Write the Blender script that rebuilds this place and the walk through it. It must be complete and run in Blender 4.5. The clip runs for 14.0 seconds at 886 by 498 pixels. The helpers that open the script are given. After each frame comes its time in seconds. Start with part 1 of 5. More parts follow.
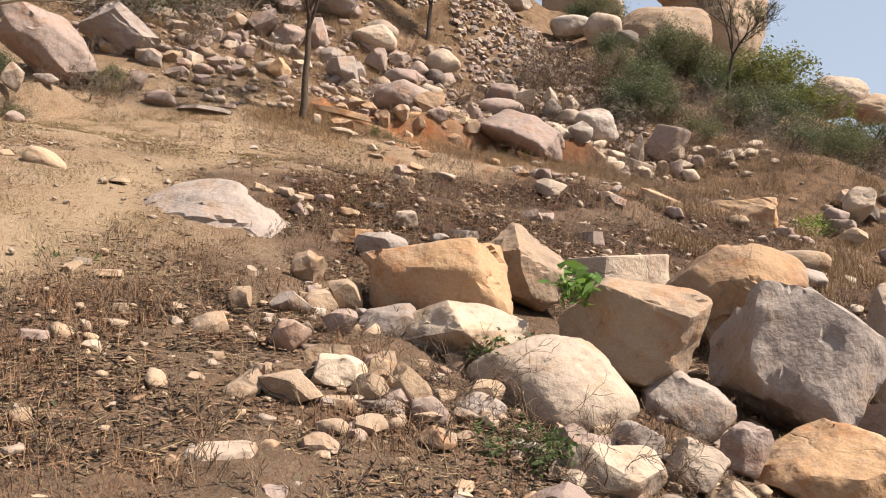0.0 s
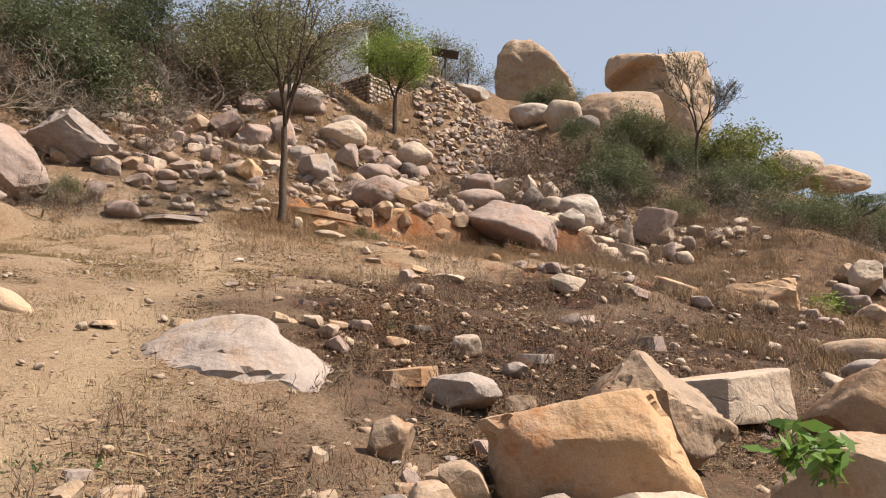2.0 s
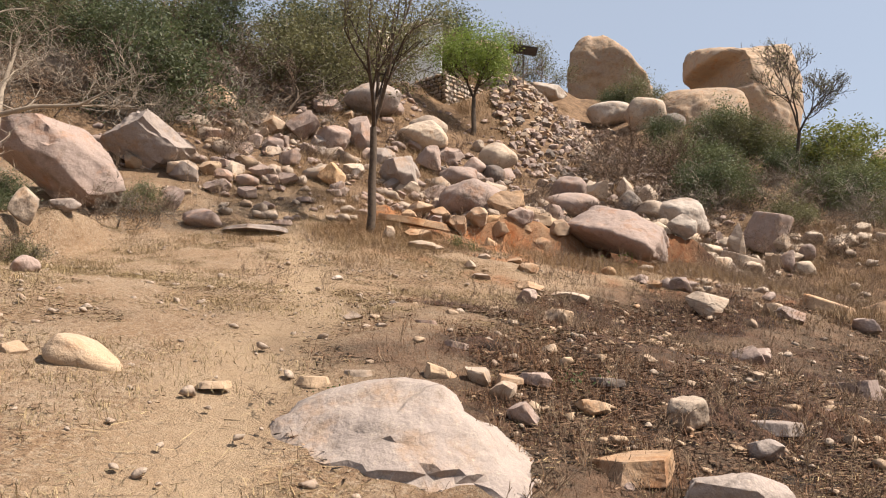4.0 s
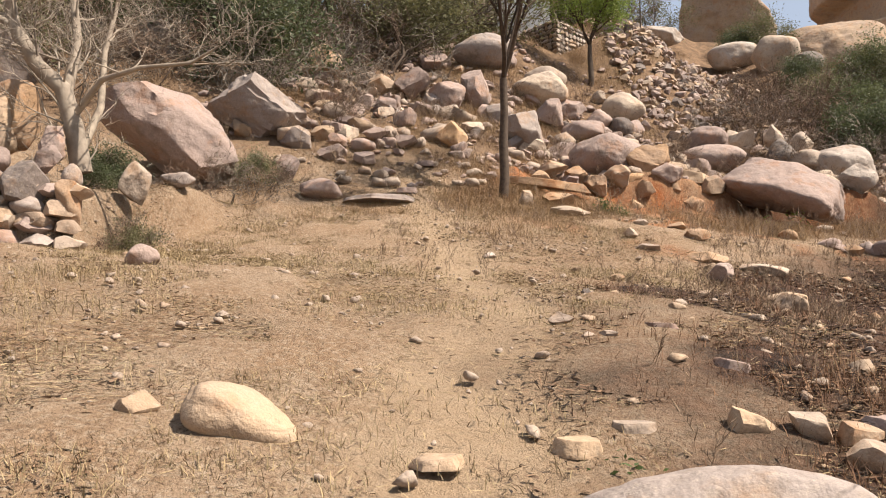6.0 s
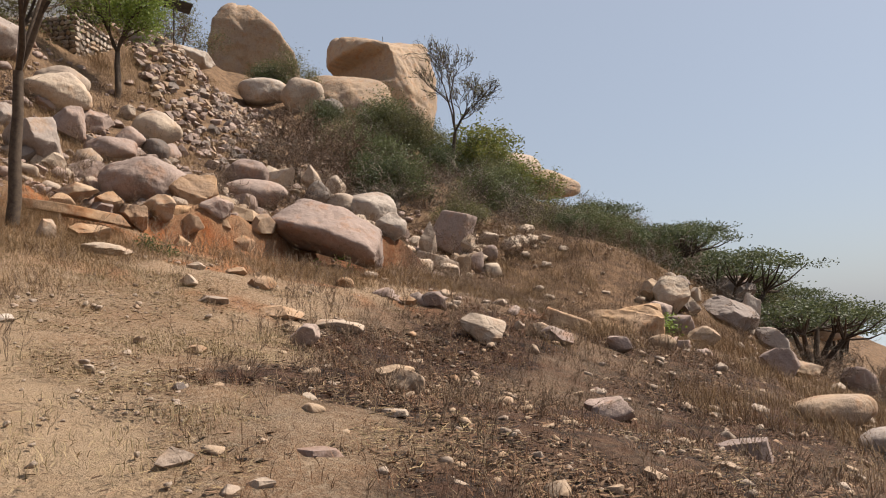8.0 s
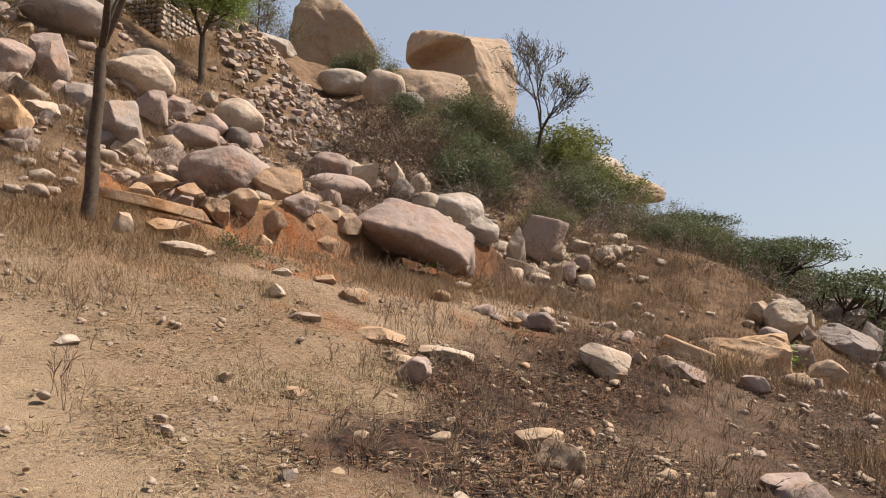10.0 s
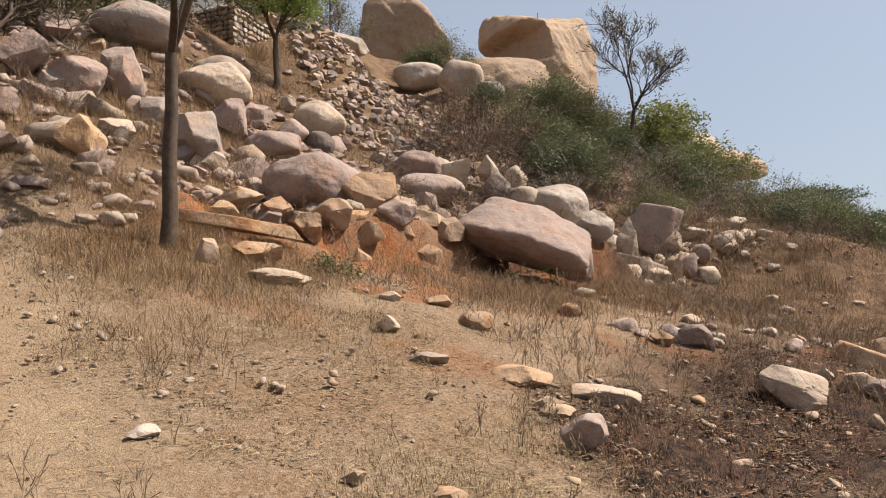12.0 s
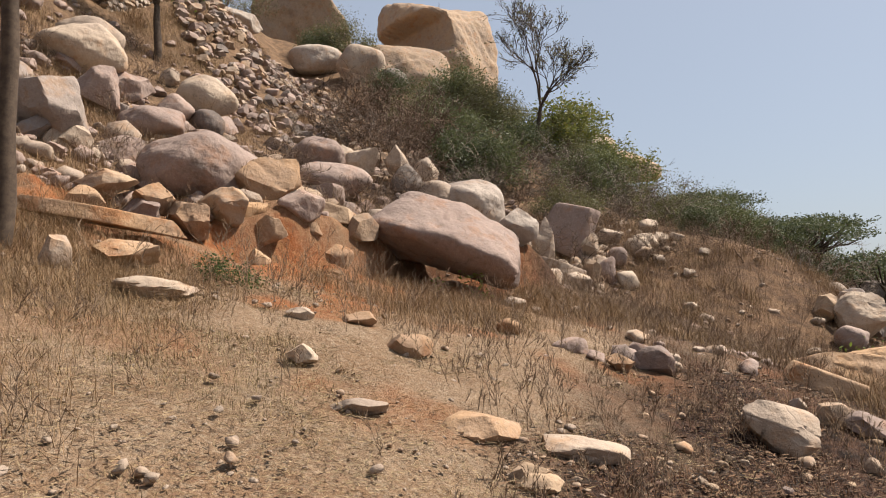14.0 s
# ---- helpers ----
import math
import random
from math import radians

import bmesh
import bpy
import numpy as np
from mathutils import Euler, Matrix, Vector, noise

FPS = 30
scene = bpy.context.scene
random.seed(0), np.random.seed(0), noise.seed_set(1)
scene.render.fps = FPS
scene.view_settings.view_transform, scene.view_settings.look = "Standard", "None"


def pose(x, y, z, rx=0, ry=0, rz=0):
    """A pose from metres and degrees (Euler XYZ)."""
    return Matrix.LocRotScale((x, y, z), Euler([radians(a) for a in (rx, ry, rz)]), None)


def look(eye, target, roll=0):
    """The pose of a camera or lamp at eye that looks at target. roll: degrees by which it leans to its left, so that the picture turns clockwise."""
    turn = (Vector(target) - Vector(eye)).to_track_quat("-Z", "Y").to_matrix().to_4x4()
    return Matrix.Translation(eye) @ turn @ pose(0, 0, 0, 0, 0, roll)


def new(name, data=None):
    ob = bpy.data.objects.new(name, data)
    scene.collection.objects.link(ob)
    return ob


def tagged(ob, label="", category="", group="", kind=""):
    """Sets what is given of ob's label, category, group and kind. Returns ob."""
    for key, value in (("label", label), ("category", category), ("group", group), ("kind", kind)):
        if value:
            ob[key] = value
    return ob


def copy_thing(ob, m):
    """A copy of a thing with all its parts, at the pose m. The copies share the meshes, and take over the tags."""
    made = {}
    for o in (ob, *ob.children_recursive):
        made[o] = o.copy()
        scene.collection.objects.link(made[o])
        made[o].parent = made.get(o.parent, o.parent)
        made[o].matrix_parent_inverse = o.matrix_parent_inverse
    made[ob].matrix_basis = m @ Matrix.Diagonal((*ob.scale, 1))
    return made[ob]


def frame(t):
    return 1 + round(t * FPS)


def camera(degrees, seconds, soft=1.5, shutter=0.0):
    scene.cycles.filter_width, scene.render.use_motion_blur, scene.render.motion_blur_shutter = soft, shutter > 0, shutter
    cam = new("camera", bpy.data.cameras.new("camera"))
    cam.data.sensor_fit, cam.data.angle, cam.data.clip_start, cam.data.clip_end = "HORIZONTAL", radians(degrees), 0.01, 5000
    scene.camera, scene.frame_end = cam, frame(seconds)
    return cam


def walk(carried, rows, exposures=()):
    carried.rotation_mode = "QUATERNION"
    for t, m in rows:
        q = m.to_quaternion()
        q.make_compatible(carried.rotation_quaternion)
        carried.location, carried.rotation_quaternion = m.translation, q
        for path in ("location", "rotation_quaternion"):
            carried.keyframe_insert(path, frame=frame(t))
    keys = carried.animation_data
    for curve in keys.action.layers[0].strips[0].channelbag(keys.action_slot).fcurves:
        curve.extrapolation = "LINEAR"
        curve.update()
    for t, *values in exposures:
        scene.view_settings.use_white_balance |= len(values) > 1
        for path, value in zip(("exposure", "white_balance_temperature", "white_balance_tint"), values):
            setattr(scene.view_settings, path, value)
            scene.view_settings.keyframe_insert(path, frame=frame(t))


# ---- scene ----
cam = camera(61.6, 14.0, soft=1.1)
EXPOSE = 0.65
PATH = [
    (0, (0.182, 0.189, 1.713), (0.141, 2.188, 1.731), 3.9),
    (0.5, (-0.133, 0.668, 1.781), (-0.272, 2.663, 1.806), 1.5),
    (1, (-0.502, 1.082, 1.894), (-0.665, 3.071, 2.034), 1.9),
    (1.5, (-0.835, 1.425, 2.038), (-1.002, 3.41, 2.207), 2.2),
    (2, (-1.025, 1.929, 2.114), (-0.942, 3.91, 2.376), 0.1),
    (2.2, (-1.178, 2.081, 2.123), (-1.087, 4.06, 2.398), 0.9),
    (4.3, (-2.219, 4.06, 2.587), (-2.29, 6.041, 2.852), 0.5),
    (4.5, (-2.314, 4.266, 2.593), (-2.387, 6.248, 2.849), 0.4),
    (5, (-2.566, 4.682, 2.735), (-2.959, 6.634, 2.929), -1.0),
    (5.5, (-2.904, 5.035, 2.934), (-3.333, 6.981, 3.101), -0.8),
    (6, (-3.201, 5.47, 2.936), (-3.505, 7.44, 3.098), -0.2),
    (6.5, (-3.429, 5.847, 3.095), (-3.678, 7.825, 3.256), -0.1),
    (6.6, (-3.49, 5.93, 3.115), (-3.668, 7.916, 3.278), -0.4),
    (6.7, (-3.55, 6.012, 3.132), (-3.615, 8.004, 3.302), -0.6),
    (7, (-3.578, 6.286, 3.209), (-3.306, 8.263, 3.35), -0.7),
    (7.2, (-3.621, 6.504, 3.224), (-3.051, 8.417, 3.352), -0.9),
    (7.3, (-3.617, 6.594, 3.249), (-2.865, 8.443, 3.37), -0.7),
    (7.5, (-3.61, 6.727, 3.377), (-2.77, 8.537, 3.504), -0.5),
    (8, (-3.718, 7.216, 3.437), (-2.783, 8.973, 3.645), -1.7),
    (8.2, (-3.749, 7.342, 3.524), (-2.787, 9.083, 3.741), -1.6),
    (10.3, (-3.715, 9.062, 3.831), (-2.964, 10.905, 4.027), 1.1),
    (10.5, (-3.721, 9.223, 3.842), (-2.979, 11.07, 4.043), -0.8),
    (11, (-3.729, 9.651, 4.066), (-3.115, 11.544, 4.261), -1.1),
    (11.5, (-3.689, 10.076, 4.114), (-3.098, 11.979, 4.291), -1.4),
    (12, (-3.709, 10.518, 4.243), (-3.118, 12.42, 4.42), -1.3),
    (12.5, (-3.736, 10.902, 4.37), (-3.146, 12.806, 4.528), -1.2),
    (13, (-3.714, 11.339, 4.441), (-3.068, 13.225, 4.595), -0.5),
    (13.5, (-3.676, 11.823, 4.479), (-2.913, 13.666, 4.623), -0.7),
    (14, (-3.549, 12.219, 4.523), (-2.679, 14.013, 4.677), -0.8),
]
walk(cam, [(t, look(eye, target, roll)) for t, eye, target, roll in PATH], exposures=[(0.0, 1.17), (2.0, 1.08), (5.0, 1.18), (7.0, 1.18), (8.0, 0.82), (11.0, 0.94), (13.2, 0.96), (14.0, 0.9)])

# ---- sky and sun ----
SUN_FROM = Vector((0.76, -0.14, 1.05)).normalized()
world = bpy.data.worlds.new("sky")
scene.world = world
world.use_nodes = True
wn = world.node_tree
sky = wn.nodes.new("ShaderNodeTexSky")
sky.sky_type = "NISHITA"
sky.sun_disc = False
sky.sun_elevation = math.asin(SUN_FROM.z)
sky.sun_rotation = math.atan2(SUN_FROM.x, SUN_FROM.y)
sky.air_density, sky.dust_density, sky.ozone_density = 1.0, 2.2, 2.0
haze = wn.nodes.new("ShaderNodeMix")
haze.data_type = "RGBA"
haze.inputs[0].default_value = 0.6
haze.inputs[7].default_value = (4.1, 4.45, 5.05, 1)
wn.links.new(sky.outputs[0], haze.inputs[6])
wn.links.new(haze.outputs[2], wn.nodes["Background"].inputs[0])
wn.nodes["Background"].inputs[1].default_value = 0.070
sun = new("sun", bpy.data.lights.new("sun", "SUN"))
sun.data.energy, sun.data.angle, sun.data.color = 5.0, radians(0.6), (1.0, 0.915, 0.815)
sun.matrix_world = look((0, 0, 60), Vector((0, 0, 60)) - SUN_FROM)


# ---- materials ----
# one even factor on every base colour, set together with exposure and sky strength
ALBEDO_SCALE = 0.66


class Mat:
    """A node material under construction."""

    def __init__(self, name, rough=0.9, metal=0.0, spec=0.25):
        self.m = bpy.data.materials.new(name)
        self.m.use_nodes = True
        self.t = self.m.node_tree
        self.b = self.t.nodes["Principled BSDF"]
        self.b.inputs["Roughness"].default_value = rough
        self.b.inputs["Metallic"].default_value = metal
        self.b.inputs["Specular IOR Level"].default_value = spec
        self.pos = self.t.nodes.new("ShaderNodeNewGeometry").outputs["Position"]

    def noise(self, scale, detail=4, rough=0.6, vec=None, lo=0.0, hi=1.0):
        n = self.t.nodes.new("ShaderNodeTexNoise")
        n.inputs["Scale"].default_value, n.inputs["Detail"].default_value, n.inputs["Roughness"].default_value = scale, detail, rough
        self.t.links.new(vec or self.pos, n.inputs["Vector"])
        return self.ramp(n.outputs[0], lo, hi) if (lo, hi) != (0.0, 1.0) else n.outputs[0]

    def ramp(self, v, lo, hi):
        r = self.t.nodes.new("ShaderNodeMapRange")
        r.interpolation_type = "SMOOTHSTEP"
        r.inputs[1].default_value, r.inputs[2].default_value = lo, hi
        self.t.links.new(v, r.inputs[0])
        return r.outputs[0]

    def mul(self, a, b, op="MULTIPLY"):
        n = self.t.nodes.new("ShaderNodeMath")
        n.operation = op
        for i, v in enumerate((a, b)):
            if isinstance(v, (int, float)):
                n.inputs[i].default_value = v
            else:
                self.t.links.new(v, n.inputs[i])
        return n.outputs[0]

    def mix(self, f, a, b, kind="MIX"):
        n = self.t.nodes.new("ShaderNodeMix")
        n.data_type, n.blend_type = "RGBA", kind
        for i, v in ((0, f), (6, a), (7, b)):
            if isinstance(v, tuple):
                n.inputs[i].default_value = (*v, 1)
            elif isinstance(v, (int, float)):
                n.inputs[i].default_value = v
            else:
                self.t.links.new(v, n.inputs[i])
        return n.outputs[2]

    def noise_vector(self, scale):
        n = self.t.nodes.new("ShaderNodeTexNoise")
        n.inputs["Scale"].default_value = scale
        self.t.links.new(self.pos, n.inputs["Vector"])
        return n.outputs["Color"]

    def edges(self, scale, vec, width):
        """1 on the borders of irregular cells, 0 inside them."""
        n = self.t.nodes.new("ShaderNodeTexVoronoi")
        n.feature = "DISTANCE_TO_EDGE"
        n.inputs["Scale"].default_value = scale
        self.t.links.new(vec, n.inputs["Vector"])
        return self.mul(1.0, self.ramp(n.outputs["Distance"], 0.0, width), "SUBTRACT")

    def attr(self, name):
        n = self.t.nodes.new("ShaderNodeAttribute")
        n.attribute_name = name
        return n.outputs["Fac"]

    def random(self):
        return self.t.nodes.new("ShaderNodeObjectInfo").outputs["Random"]

    def island(self):
        return self.t.nodes.new("ShaderNodeNewGeometry").outputs["Random Per Island"]

    def done(self, colour, bump=None, strength=0.4, distance=0.02):
        colour = self.mix(1.0, colour, (ALBEDO_SCALE, ALBEDO_SCALE, ALBEDO_SCALE), "MULTIPLY")
        if isinstance(colour, tuple):
            self.b.inputs["Base Color"].default_value = (*colour, 1)
        else:
            self.t.links.new(colour, self.b.inputs["Base Color"])
        if bump is not None:
            n = self.t.nodes.new("ShaderNodeBump")
            n.inputs["Strength"].default_value, n.inputs["Distance"].default_value = strength, distance
            self.t.links.new(bump, n.inputs["Height"])
            self.t.links.new(n.outputs[0], self.b.inputs["Normal"])
        return self.m


def granite(name, fresh, weathered, stain):
    m = Mat(name, 0.85)
    c = m.mix(m.noise(1.1, 5, 0.6, lo=0.38, hi=0.62), fresh, weathered)
    c = m.mix(m.mul(m.noise(2.3, 5, 0.68, lo=0.50, hi=0.68), 0.8), c, stain)
    c = m.mix(m.mul(m.noise(0.8, 6, 0.72, lo=0.55, hi=0.70), 0.5), c, (0.15, 0.125, 0.105))
    c = m.mix(m.mul(m.noise(7, 6, 0.75, lo=0.52, hi=0.70), 0.5), c, (0.19, 0.135, 0.095))
    c = m.mix(m.mul(m.noise(26, 4, 0.7, lo=0.5, hi=0.72), 0.3), c, (0.70, 0.58, 0.45))
    c = m.mix(m.mul(m.noise(120, 2, 0.6, lo=0.4, hi=0.7), 0.22), c, (0.14, 0.105, 0.085))
    warp = m.mix(0.3, m.pos, m.noise_vector(2.6))
    crack = m.mul(m.edges(1.0, warp, 0.012), m.noise(0.9, 3, 0.6, lo=0.52, hi=0.62))
    c = m.mix(m.mul(crack, 0.3), c, (0.08, 0.06, 0.048))
    c = m.mix(1.0, c, m.mix(m.random(), (0.78, 0.76, 0.75), (1.10, 1.09, 1.06)), "MULTIPLY")
    b = m.mul(m.mul(m.noise(4, 7, 0.56), 1.3), m.mul(m.noise(45, 3, 0.7), 0.05), "ADD")
    b = m.mul(b, m.mul(crack, 0.12), "SUBTRACT")
    return m.done(c, b, 0.9, 0.05)


ROCK = {
    "tan": granite("granite_tan", (0.52, 0.365, 0.235), (0.46, 0.335, 0.24), (0.47, 0.25, 0.125)),
    "orange": granite("granite_orange", (0.56, 0.345, 0.185), (0.52, 0.345, 0.22), (0.46, 0.20, 0.075)),
    "pale": granite("granite_pale", (0.58, 0.455, 0.345), (0.50, 0.39, 0.305), (0.50, 0.31, 0.18)),
    "white": granite("granite_fresh", (0.66, 0.56, 0.47), (0.56, 0.46, 0.385), (0.54, 0.36, 0.23)),
    "pink": granite("granite_pink", (0.43, 0.315, 0.265), (0.38, 0.285, 0.245), (0.41, 0.235, 0.155)),
    "grey": granite("granite_grey", (0.37, 0.30, 0.265), (0.42, 0.345, 0.30), (0.40, 0.26, 0.17)),
    "dark": granite("granite_dark", (0.17, 0.14, 0.125), (0.24, 0.19, 0.165), (0.26, 0.16, 0.10)),
}


def ground_material():
    m = Mat("hillside_soil", 0.95, spec=0.1)
    soil = m.mix(m.noise(1.3, 6, 0.65, lo=0.35, hi=0.68), (0.36, 0.225, 0.132), (0.44, 0.31, 0.205))
    soil = m.mix(m.mul(m.noise(9, 6, 0.75, lo=0.48, hi=0.64), 0.6), soil, (0.27, 0.165, 0.095))
    soil = m.mix(m.mul(m.noise(22, 4, 0.75, lo=0.46, hi=0.64), 0.75), soil, (0.52, 0.40, 0.28))
    soil = m.mix(m.mul(m.noise(52, 3, 0.7, lo=0.5, hi=0.64), 0.75), soil, (0.17, 0.11, 0.07))
    path = m.mix(m.noise(7, 5, 0.7), (0.44, 0.295, 0.175), (0.51, 0.38, 0.255))
    path = m.mix(m.mul(m.noise(40, 4, 0.75, lo=0.52, hi=0.68), 0.4), path, (0.28, 0.18, 0.11))
    c = m.mix(m.attr("path"), soil, path)
    red = m.mix(m.noise(6, 5, 0.7, lo=0.35, hi=0.7), (0.38, 0.125, 0.042), (0.44, 0.215, 0.10))
    red = m.mix(m.mul(m.noise(3.2, 6, 0.75, lo=0.5, hi=0.66), 0.7), red, (0.20, 0.075, 0.032))
    red = m.mix(m.mul(m.noise(17, 4, 0.75, lo=0.52, hi=0.7), 0.5), red, (0.50, 0.30, 0.17))
    c = m.mix(m.attr("red"), c, red)
    burnt = m.mix(m.noise(5, 6, 0.75, lo=0.36, hi=0.64), (0.024, 0.018, 0.016), (0.125, 0.066, 0.043))
    burnt = m.mix(m.mul(m.noise(30, 3, 0.8, lo=0.54, hi=0.7), 0.5), burnt, (0.27, 0.175, 0.115))
    burnt = m.mix(m.mul(m.noise(1.7, 6, 0.72, lo=0.50, hi=0.62), 0.5), burnt, (0.19, 0.105, 0.066))
    burnt = m.mix(m.mul(m.noise(2.6, 5, 0.7, lo=0.56, hi=0.66), 0.6), burnt, (0.022, 0.019, 0.018))
    c = m.mix(m.attr("burnt"), c, burnt)
    c = m.mix(m.attr("scrub"), c, m.mix(m.noise(3, 5, 0.7, lo=0.35, hi=0.65), (0.11, 0.066, 0.04), (0.27, 0.165, 0.095)))
    # distance haze painted into the soil colour: blue-grey over the far plain
    c = m.mix(m.attr("far_haze"), c, m.mix(m.noise(0.01, 5, 0.6), (0.30, 0.36, 0.40), (0.36, 0.41, 0.45)))
    b = m.mul(m.noise(14, 6, 0.75), m.mul(m.noise(70, 3, 0.8), 0.4), "ADD")
    return m.done(c, b, 1.0, 0.045)


def simple(name, a, b, scale=8, rough=0.85, per="island", amount=0.5, spec=0.2):
    m = Mat(name, rough, spec=spec)
    c = m.mix(m.noise(scale, 4, 0.65, lo=0.3, hi=0.7), a, b)
    v = m.island() if per == "island" else m.random()
    k = 1 - amount
    c = m.mix(1.0, c, m.mix(v, (k, k, k), (1.15, 1.12, 1.05)), "MULTIPLY")
    return m.done(c, m.noise(scale * 4, 4, 0.7), 0.4, 0.01)


def leaf(name, a, b):
    m = Mat(name, 0.6, spec=0.3)
    c = m.mix(m.island(), a, b)
    mm = m.done(c)
    tr = m.t.nodes.new("ShaderNodeBsdfTranslucent")
    ad = m.t.nodes.new("ShaderNodeMixShader")
    ad.inputs[0].default_value = 0.3
    m.t.links.new(c, tr.inputs[0])
    m.t.links.new(m.b.outputs[0], ad.inputs[1])
    m.t.links.new(tr.outputs[0], ad.inputs[2])
    m.t.links.new(ad.outputs[0], m.t.nodes["Material Output"].inputs[0])
    return mm


SOIL = ground_material()
BARK = simple("bark_dark", (0.085, 0.06, 0.044), (0.16, 0.115, 0.085), 14)
BARK_PALE = simple("bark_pale", (0.42, 0.35, 0.28), (0.30, 0.24, 0.19), 7, amount=0.25)
TWIG = simple("dry_twig", (0.16, 0.105, 0.075), (0.27, 0.185, 0.13), 3)
TWIG_GREY = simple("grey_twig", (0.20, 0.16, 0.13), (0.36, 0.30, 0.245), 3)
STRAW = simple("straw", (0.52, 0.40, 0.235), (0.42, 0.30, 0.165), 0.7, amount=0.55)
STRAW_BROWN = simple("brown_grass", (0.38, 0.235, 0.125), (0.50, 0.345, 0.20), 0.5, amount=0.5)
WEED = simple("dead_weed", (0.25, 0.165, 0.11), (0.38, 0.27, 0.185), 3, amount=0.5)
STUBBLE = simple("burnt_stubble", (0.24, 0.125, 0.072), (0.36, 0.21, 0.125), 0.8, amount=0.6)
CHAR = simple("charred_litter", (0.03, 0.024, 0.02), (0.085, 0.055, 0.04), 1.5, amount=0.6)
DEAD_LEAF = simple("dead_leaf", (0.20, 0.11, 0.067), (0.35, 0.225, 0.145), 2.0, amount=0.65)
LEAF_OLIVE = leaf("leaf_olive", (0.11, 0.105, 0.045), (0.21, 0.19, 0.085))
LEAF_GREEN = leaf("leaf_green", (0.075, 0.09, 0.034), (0.16, 0.17, 0.07))
LEAF_LIME = leaf("leaf_lime", (0.16, 0.22, 0.035), (0.26, 0.32, 0.065))
LEAF_DARK = leaf("leaf_dark", (0.055, 0.07, 0.03), (0.125, 0.14, 0.06))
LEAF_YELLOW = leaf("leaf_yellow", (0.22, 0.20, 0.04), (0.13, 0.16, 0.045))
LEAF_FRESH = leaf("leaf_fresh", (0.11, 0.21, 0.035), (0.18, 0.28, 0.06))
LEAF_HERB = leaf("leaf_herb", (0.06, 0.095, 0.028), (0.11, 0.155, 0.045))
WHITEWASH = simple("whitewash", (0.70, 0.70, 0.70), (0.58, 0.58, 0.58), 1.2, per="random", amount=0.08)
SHEET = simple("dark_sheet", (0.06, 0.06, 0.065), (0.10, 0.09, 0.085), 3, per="random", amount=0.2)
MORTAR = simple("mud_mortar", (0.10, 0.08, 0.065), (0.17, 0.13, 0.10), 6, per="random", amount=0.1)

# ---- the hillside ----
GX = np.array([-16.0, -9, -5, -2, 1, 4, 8, 14, 24])
GY = np.array([-4.0, 3, 7, 11, 15, 19, 23, 27, 33, 41, 52])
RISE = np.array([
    [1.5, 0.64, 0.14, -0.28, -0.83, -1.53, -2.46, -3.81, -6.0],
    [2.73, 1.91, 1.48, 0.85, 0.34, -0.51, -1.22, -2.25, -4.07],
    [3.3, 2.66, 2.21, 1.6, 1.05, 0.34, -0.49, -1.29, -3.21],
    [3.89, 3.48, 2.96, 2.75, 2.21, 1.39, 0.7, -0.35, -3.0],
    [4.87, 3.89, 3.66, 3.34, 2.72, 2.35, 1.77, 0.15, -3.21],
    [6.86, 5.4, 4.85, 4.43, 3.98, 3.63, 2.86, 1.37, -2.79],
    [9.39, 7.91, 6.73, 5.56, 4.84, 4.57, 3.53, 3.12, -0.85],
    [11.1, 9.67, 8.56, 7.06, 5.71, 5.58, 5.33, 5.88, 0.82],
    [14.03, 13.04, 12.95, 10.59, 9.11, 8.65, 8.29, 7.5, 4.87],
    [16.5, 15.96, 16.06, 16.09, 15.23, 12.24, 13.34, 12.22, 9.09],
    [20.16, 18.59, 17.55, 17.73, 18.14, 19.41, 18.92, 16.09, 10.83],
])


def weights(k, p):
    """Weights of a piecewise cubic through the knots k at the places p."""
    p, n = np.clip(p, k[0], k[-1]), len(k)
    slope = np.zeros((n, n))
    for i in range(n):
        a, b = max(i - 1, 0), min(i + 1, n - 1)
        slope[i, b] += 1 / (k[b] - k[a])
        slope[i, a] -= 1 / (k[b] - k[a])
    j = np.clip(np.searchsorted(k, p, side="right") - 1, 0, n - 2)
    h = k[j + 1] - k[j]
    u = (p - k[j]) / h
    e = np.eye(n)
    return ((2 * u**3 - 3 * u**2 + 1)[:, None] * e[j] + ((u**3 - 2 * u**2 + u) * h)[:, None] * slope[j]
            + (3 * u**2 - 2 * u**3)[:, None] * e[j + 1] + ((u**3 - u**2) * h)[:, None] * slope[j + 1])


def step(a, b, v):
    u = np.clip((v - a) / (b - a), 0, 1)
    return u * u * (3 - 2 * u)


def bank(x, y):
    """The cut earth bank under the row of boulders, and the low terrace behind the dry stone wall."""
    line = 22.75 + 0.30 * x + 0.75 * np.exp(-(((x - 1.9) / 0.9) ** 2))
    cut = 0.85 * step(-3.6, -0.3, x) * (1 - step(3.6, 5.5, x)) * step(-0.08, 0.28, y - line)
    return cut + 0.75 * step(-0.1, 0.35, y - 12.0 - 0.33 * (x + 11)) * (1 - step(-8.8, -8.45, x)) * (1 - step(15.5, 18, y))


